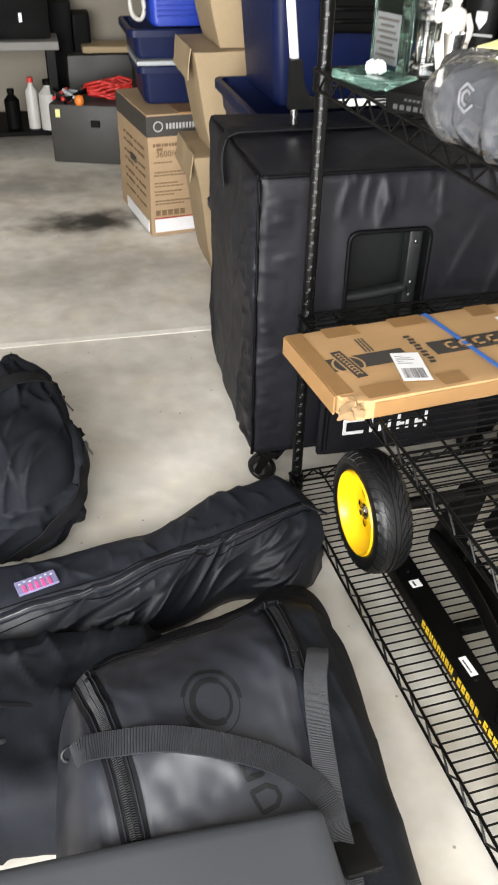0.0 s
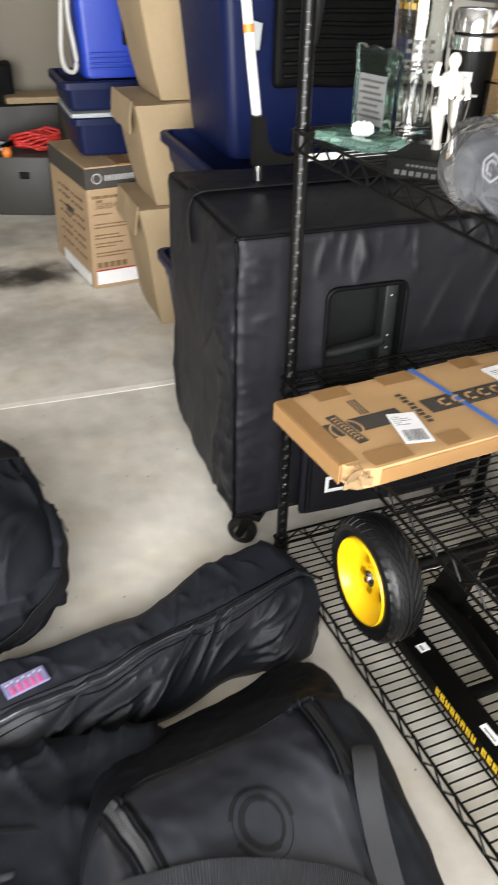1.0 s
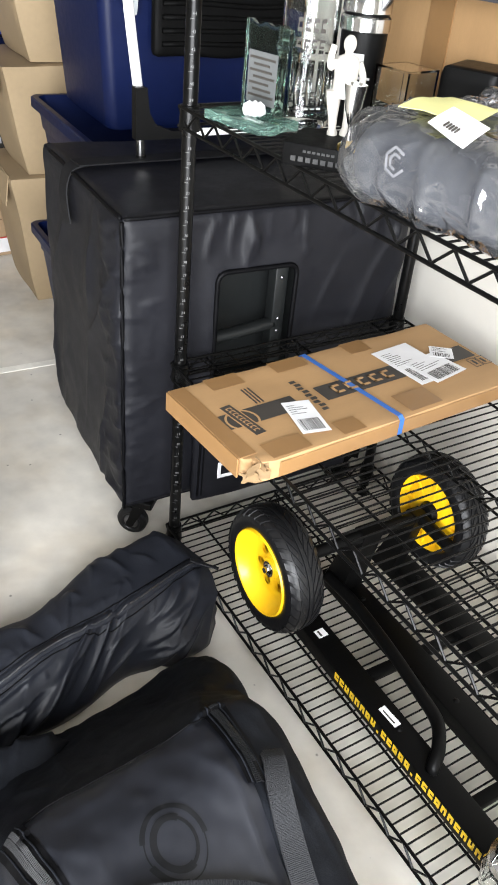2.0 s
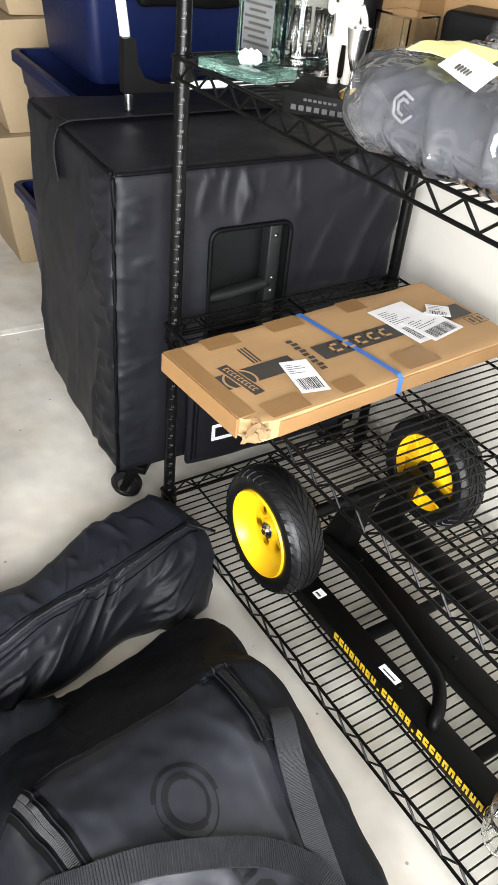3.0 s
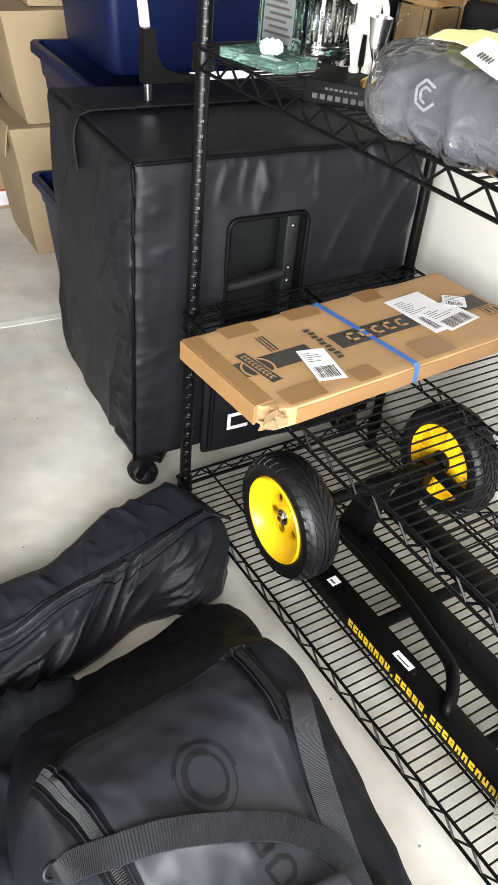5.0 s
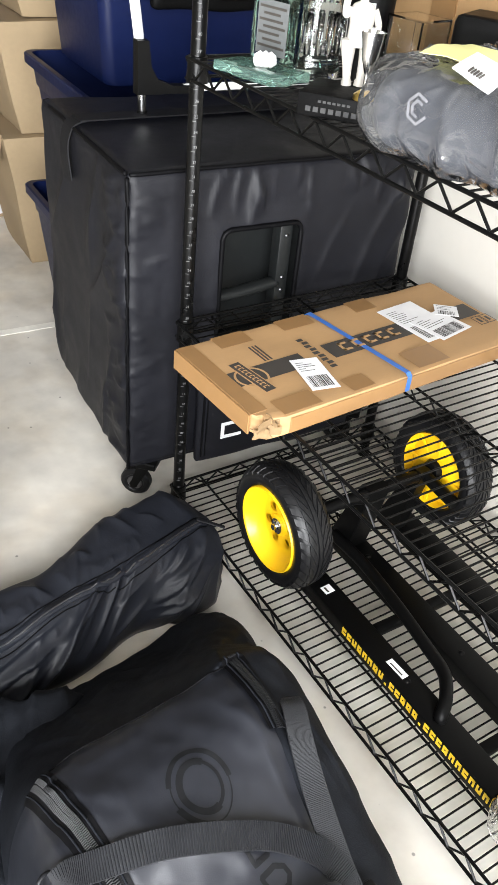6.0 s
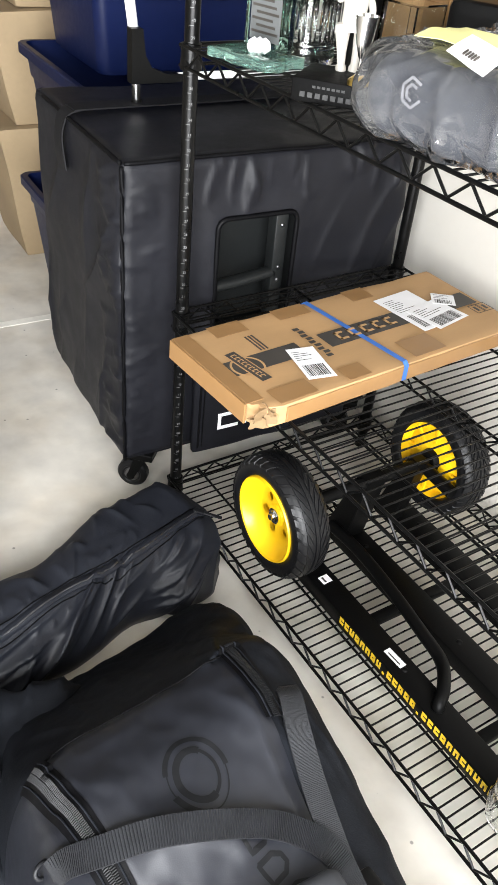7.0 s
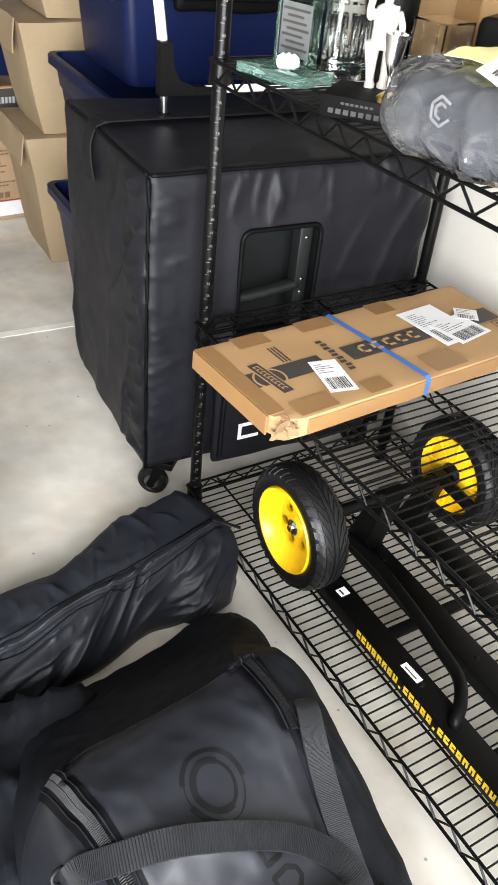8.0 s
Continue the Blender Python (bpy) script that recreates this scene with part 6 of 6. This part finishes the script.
def statuette():
    """A plain pale figure on a black plinth."""
    base = thing("plinth", (0.06, -0.338, TOP), "black display plinth with illegible pale lettering", "plinth", turn=-48)
    part("block", box(B(), -0.055, 0.055, -0.05, 0.05, 0, 0.03, 0.003, 2), M_DARK, base, smooth=True, angle=35)
    bm = B()
    for k in range(8):
        box(bm, -0.042 + k * 0.0105, -0.035 + k * 0.0105, -0.0507, -0.0495, 0.007, 0.0135)
    for k in range(7):
        box(bm, -0.026 + k * 0.0066, -0.0215 + k * 0.0066, -0.0507, -0.0495, 0.0195, 0.0225)
    tagged(part("lettering", bm, M_LETTER, base), kind="stuff")
    bm = B()
    for s in (-1, 1):
        lathe(bm, [(0, 0), (0.012, 0), (0.012, 0.008), (0.009, 0.014), (0.011, 0.04), (0.016, 0.075), (0.017, 0.095), (0, 0.1)], 16, pose(s * 0.014, 0.0, 0, 0, s * 5))
    lathe(bm, [(0, 0.078), (0.026, 0.082), (0.027, 0.1), (0.026, 0.125), (0.029, 0.15), (0.022, 0.164), (0.009, 0.17), (0.009, 0.176), (0.0, 0.177)], 20)
    bmesh.ops.create_uvsphere(bm, u_segments=16, v_segments=12, radius=0.0155, matrix=Matrix.Translation((0, 0, 0.19)) @ Matrix.Diagonal((0.92, 1, 1.15, 1)))
    tube(bm, spline([(-0.025, 0, 0.155), (-0.036, -0.004, 0.142), (-0.04, -0.012, 0.16), (-0.036, -0.014, 0.188)], 5), 0.0075, 10)
    tube(bm, spline([(0.026, 0, 0.155), (0.038, -0.002, 0.125), (0.032, -0.008, 0.098)], 5), 0.0078, 10)
    st = part("statuette", bm, M_STONE, None, smooth=True, angle=50)
    st.matrix_basis = pose(0.082, -0.318, TOP + 0.03, 0, 0, -25) @ Matrix.Scale(0.61, 4)
    tagged(st, "plain pale figure standing on a black plinth", "statuette")


statuette()


def trophy():
    t = thing("trophy_cup", (0.05, -0.39, TOP + 0.0305), "small bright silver trophy cup on the plinth", "trophy")
    part("cup_base", lathe(B(), [(0, 0), (0.014, 0), (0.014, 0.006), (0.006, 0.012), (0, 0.012)], 20), M_GOLD, t, smooth=True, angle=40)
    part("cup", lathe(B(), [(0.004, 0.011), (0.003, 0.03), (0.005, 0.034), (0.011, 0.052), (0.0145, 0.077), (0.015, 0.081), (0.0135, 0.081), (0.01, 0.05), (0, 0.037)], 24), M_CHROME, t, smooth=True, angle=50)


trophy()


def clear_box():
    c = thing("display_box", (0.256, -0.228, TOP), "clear acrylic display box on a black base", "box", turn=12)
    a, h = 0.034, 0.098
    for x0, x1, y0, y1, z0, z1 in ((-a, a, -a, -a + 0.003, 0.006, h), (-a, a, a - 0.003, a, 0.006, h), (-a, -a + 0.003, -a + 0.003, a - 0.003, 0.006, h), (a - 0.003, a, -a + 0.003, a - 0.003, 0.006, h), (-a, a, -a, a, h, h + 0.003)):
        part("pane", box(B(), x0, x1, y0, y1, z0, z1), M_GLASS, c)
    part("base", box(B(), -a - 0.002, a + 0.002, -a - 0.002, a + 0.002, 0, 0.006, 0.001, 1), M_PLASTIC, c)


clear_box()


def viewer():
    v = thing("black_device", (0.335, -0.3, TOP), "black plastic device with bright round knob", "device", turn=30)
    part("housing", soft(0.1, 0.09, 0.115, 0.01, 10), M_PLASTIC, v, smooth=True, angle=40)
    part("knob", lathe(B(), [(0.0, 0.02), (0.006, 0.02), (0.007, 0.012), (0.012, 0.011), (0.013, 0.0)], 20, pose(0.034, -0.046, 0.085, 90)), M_CHROME, v, "bright metal knob", smooth=True, angle=40)
    part("side_block", soft(0.09, 0.1, 0.09, 0.012, 10), M_PLASTIC, v, smooth=True, angle=40).matrix_basis = pose(0.11, -0.05, 0)


viewer()


def wrapped_garment():
    w = thing("wrapped_garment", (0.165, -0.63, TOP + 0.004), "folded dark grey garment sealed in clear plastic film", "package", turn=12)

    crinkle = make_creases(31, 110, (-0.17, 0.17, -0.2, 0.2), 70, 60, 0.05, 0.007, 0.0035)

    def puff(k):
        def f(p, n):
            q = p + n * (0.006 * noise.noise(p * 9) + 0.005 * (fold(p, 11, 4) - 0.3) * k + (crease(crinkle, p.x, p.y) if k > 1 else 0))
            q.z = max(0.001, q.z)
            return q
        return f
    g = part("folded_cloth", soft(0.304, 0.372, 0.092, 0.042, 60, puff(0.5)), surf("slate_cloth", (0.022, 0.024, 0.031), 0.6, 0.15, 8, 0.15, 500), w, "dark slate cloth", smooth=True)
    film = part("film", soft(0.318, 0.4, 0.103, 0.046, 110, puff(1.3)), M_FILM, w, "crinkled clear plastic film", smooth=True)
    film.location.z = -0.003
    film.visible_shadow = False
    # woven emblem: nested hexagon bars
    spot = w.matrix_basis.inverted() @ Vector((-0.018, -0.576, 1.072))
    near = min(film.data.vertices, key=lambda v: (v.co - spot).length)
    m = Matrix.Translation(near.co + near.normal * 0.009) @ near.normal.to_track_quat("Z", "Y").to_matrix().to_4x4() @ pose(0, 0, 0, 0, 0, 10)
    pale = surf("woven_grey", (0.13, 0.13, 0.14), 0.7, 0.2, 60, 0.1)
    for r, n in ((0.014, 5), (0.0075, 4)):
        c = [(r * math.cos(radians(60 * k + 30)), r * 1.1 * math.sin(radians(60 * k + 30)), 0) for k in range(6)]
        for k in range(n):
            part("emblem_bar", ribbon(B(), [m @ Vector(c[k]), m @ Vector(c[(k + 1) % 6])], 0.003, 0.0008, tuple(near.normal)), pale, g, "pale hexagon emblem bar")
    wrap = BVHTree.FromPolygons([v.co for v in film.data.vertices], [tuple(p.vertices) for p in film.data.polygons])

    def sheet(name, x, y, lift, sx, sy, turn, mat, lab, tip=0):
        z = 0.1
        bm = B()
        bmesh.ops.create_grid(bm, x_segments=8, y_segments=8, size=0.5, matrix=pose(x, y, z, tip, 0, turn) @ Matrix.Diagonal((sx, sy, 1, 1)))
        mid = wrap.ray_cast(Vector((x, y, 0.4)), Vector((0, 0, -1)))[0].z
        for v in bm.verts:
            hit = wrap.ray_cast(Vector((v.co.x, v.co.y, 0.4)), Vector((0, 0, -1)))
            v.co.z = mid + 0.35 * ((hit[0].z if hit[0] else mid) - mid) + 0.006 + lift + 0.003 * noise.noise(v.co * 14)
        bmesh.ops.solidify(bm, geom=bm.faces[:], thickness=0.0006)
        return part(name, bm, mat, w, lab, smooth=True, angle=40)
    n1 = w.matrix_basis.inverted() @ Vector((0.075, -0.544, 1.11))
    n2 = w.matrix_basis.inverted() @ Vector((0.02, -0.622, 1.11))
    sheet("paper_note", n1.x, n1.y, 0.0, 0.1, 0.085, 15, M_NOTE, "pale yellow note")
    tip = wrap.ray_cast(Vector((n2.x, n2.y, 0.4)), Vector((0, 0, -1)))
    up = (tip[1] * 0.5 + Vector((-0.25, -0.1, 1))).normalized()
    m = Matrix.Translation(tip[0] + Vector((0, 0, 0.014))) @ up.to_track_quat("Z", "Y").to_matrix().to_4x4() @ pose(0, 0, 0, 0, 0, -25)
    bm = B()
    bmesh.ops.create_grid(bm, x_segments=8, y_segments=8, size=0.5, matrix=m @ Matrix.Diagonal((0.054, 0.036, 1, 1)))
    for v in bm.verts:
        v.co.z += 0.004 * noise.noise(v.co * 20)
    bmesh.ops.solidify(bm, geom=bm.faces[:], thickness=0.0006)
    lab = part("white_label", bm, M_PAPER, w, "white printed label", smooth=True, angle=40)
    for k in range(5):
        part("print_line", box(B(), -0.01 + k * 0.004, -0.0085 + k * 0.004, -0.012, -0.004, 0.002, 0.004, 0, 1, m), M_INK, lab)


wrapped_garment()
bx = thing("brown_carton", (0.48, -0.13, TOP), "plain brown cardboard carton at the back of the shelf", "box")
part("carton_body", soft(0.19, 0.36, 0.195, 0.004, 12, lambda p, n: p + n * 0.002 * noise.noise(p * 7)), M_KRAFT, bx, smooth=True, angle=35)
part("tape_strip", box(B(), -0.0975, -0.0935, -0.03, 0.03, 0.01, 0.19), M_TAPE, bx, "brown tape strip")
dk = thing("dark_carton", (0.43, -0.22, TOP + 0.1965), "charcoal printed carton on top of a brown carton", "box", turn=10)
part("carton_body", soft(0.22, 0.48, 0.17, 0.004, 12), surf("charcoal_print", (0.045, 0.045, 0.05), 0.5, 0.1, 8, 0.05), dk, smooth=True, angle=35)
part("white_panel", box(B(), -0.1125, -0.1095, -0.06, 0.06, 0.012, 0.06), M_PAPER, dk, "white printed panel")
part("white_panel", box(B(), -0.1125, -0.1095, -0.1, -0.07, 0.008, 0.06), M_PAPER, dk, "white printed panel")
bm = B()
for k in range(3):
    lathe(bm, [(0.05 + k * 0.014, 0), (0.05 + k * 0.014, 0.001), (0.055 + k * 0.014, 0.001), (0.055 + k * 0.014, 0)], 40, pose(-0.11, -0.19, 0.06, 0, -90), closed=True)
part("ring_print", bm, M_PAPER, dk, "white ring print")


def lantern():
    j = thing("glass_jar", (0.1, -0.972, SHELVES[0] + 0.0385), "small glass jar with metal rim resting on the cart", "jar")
    part("jar_body", lathe(B(), [(0, 0), (0.03, 0), (0.035, 0.01), (0.04, 0.05), (0.034, 0.075), (0.031, 0.075), (0.036, 0.05), (0.03, 0.012), (0, 0.006)], 28), M_GLASS, j, smooth=True, angle=50)
    part("metal_rim", lathe(B(), [(0.033, 0.07), (0.037, 0.072), (0.037, 0.084), (0.03, 0.088), (0.03, 0.07)], 28), M_CHROME, j, "bright metal rim", smooth=True, angle=40)
    part("bail", tube(B(), [(0.037 * math.cos(a), 0.012, 0.078 + 0.045 * math.sin(a)) for a in [math.pi * k / 14 for k in range(15)]], 0.0016, 6), M_CHROME, j, "wire bail", smooth=True)


lantern()
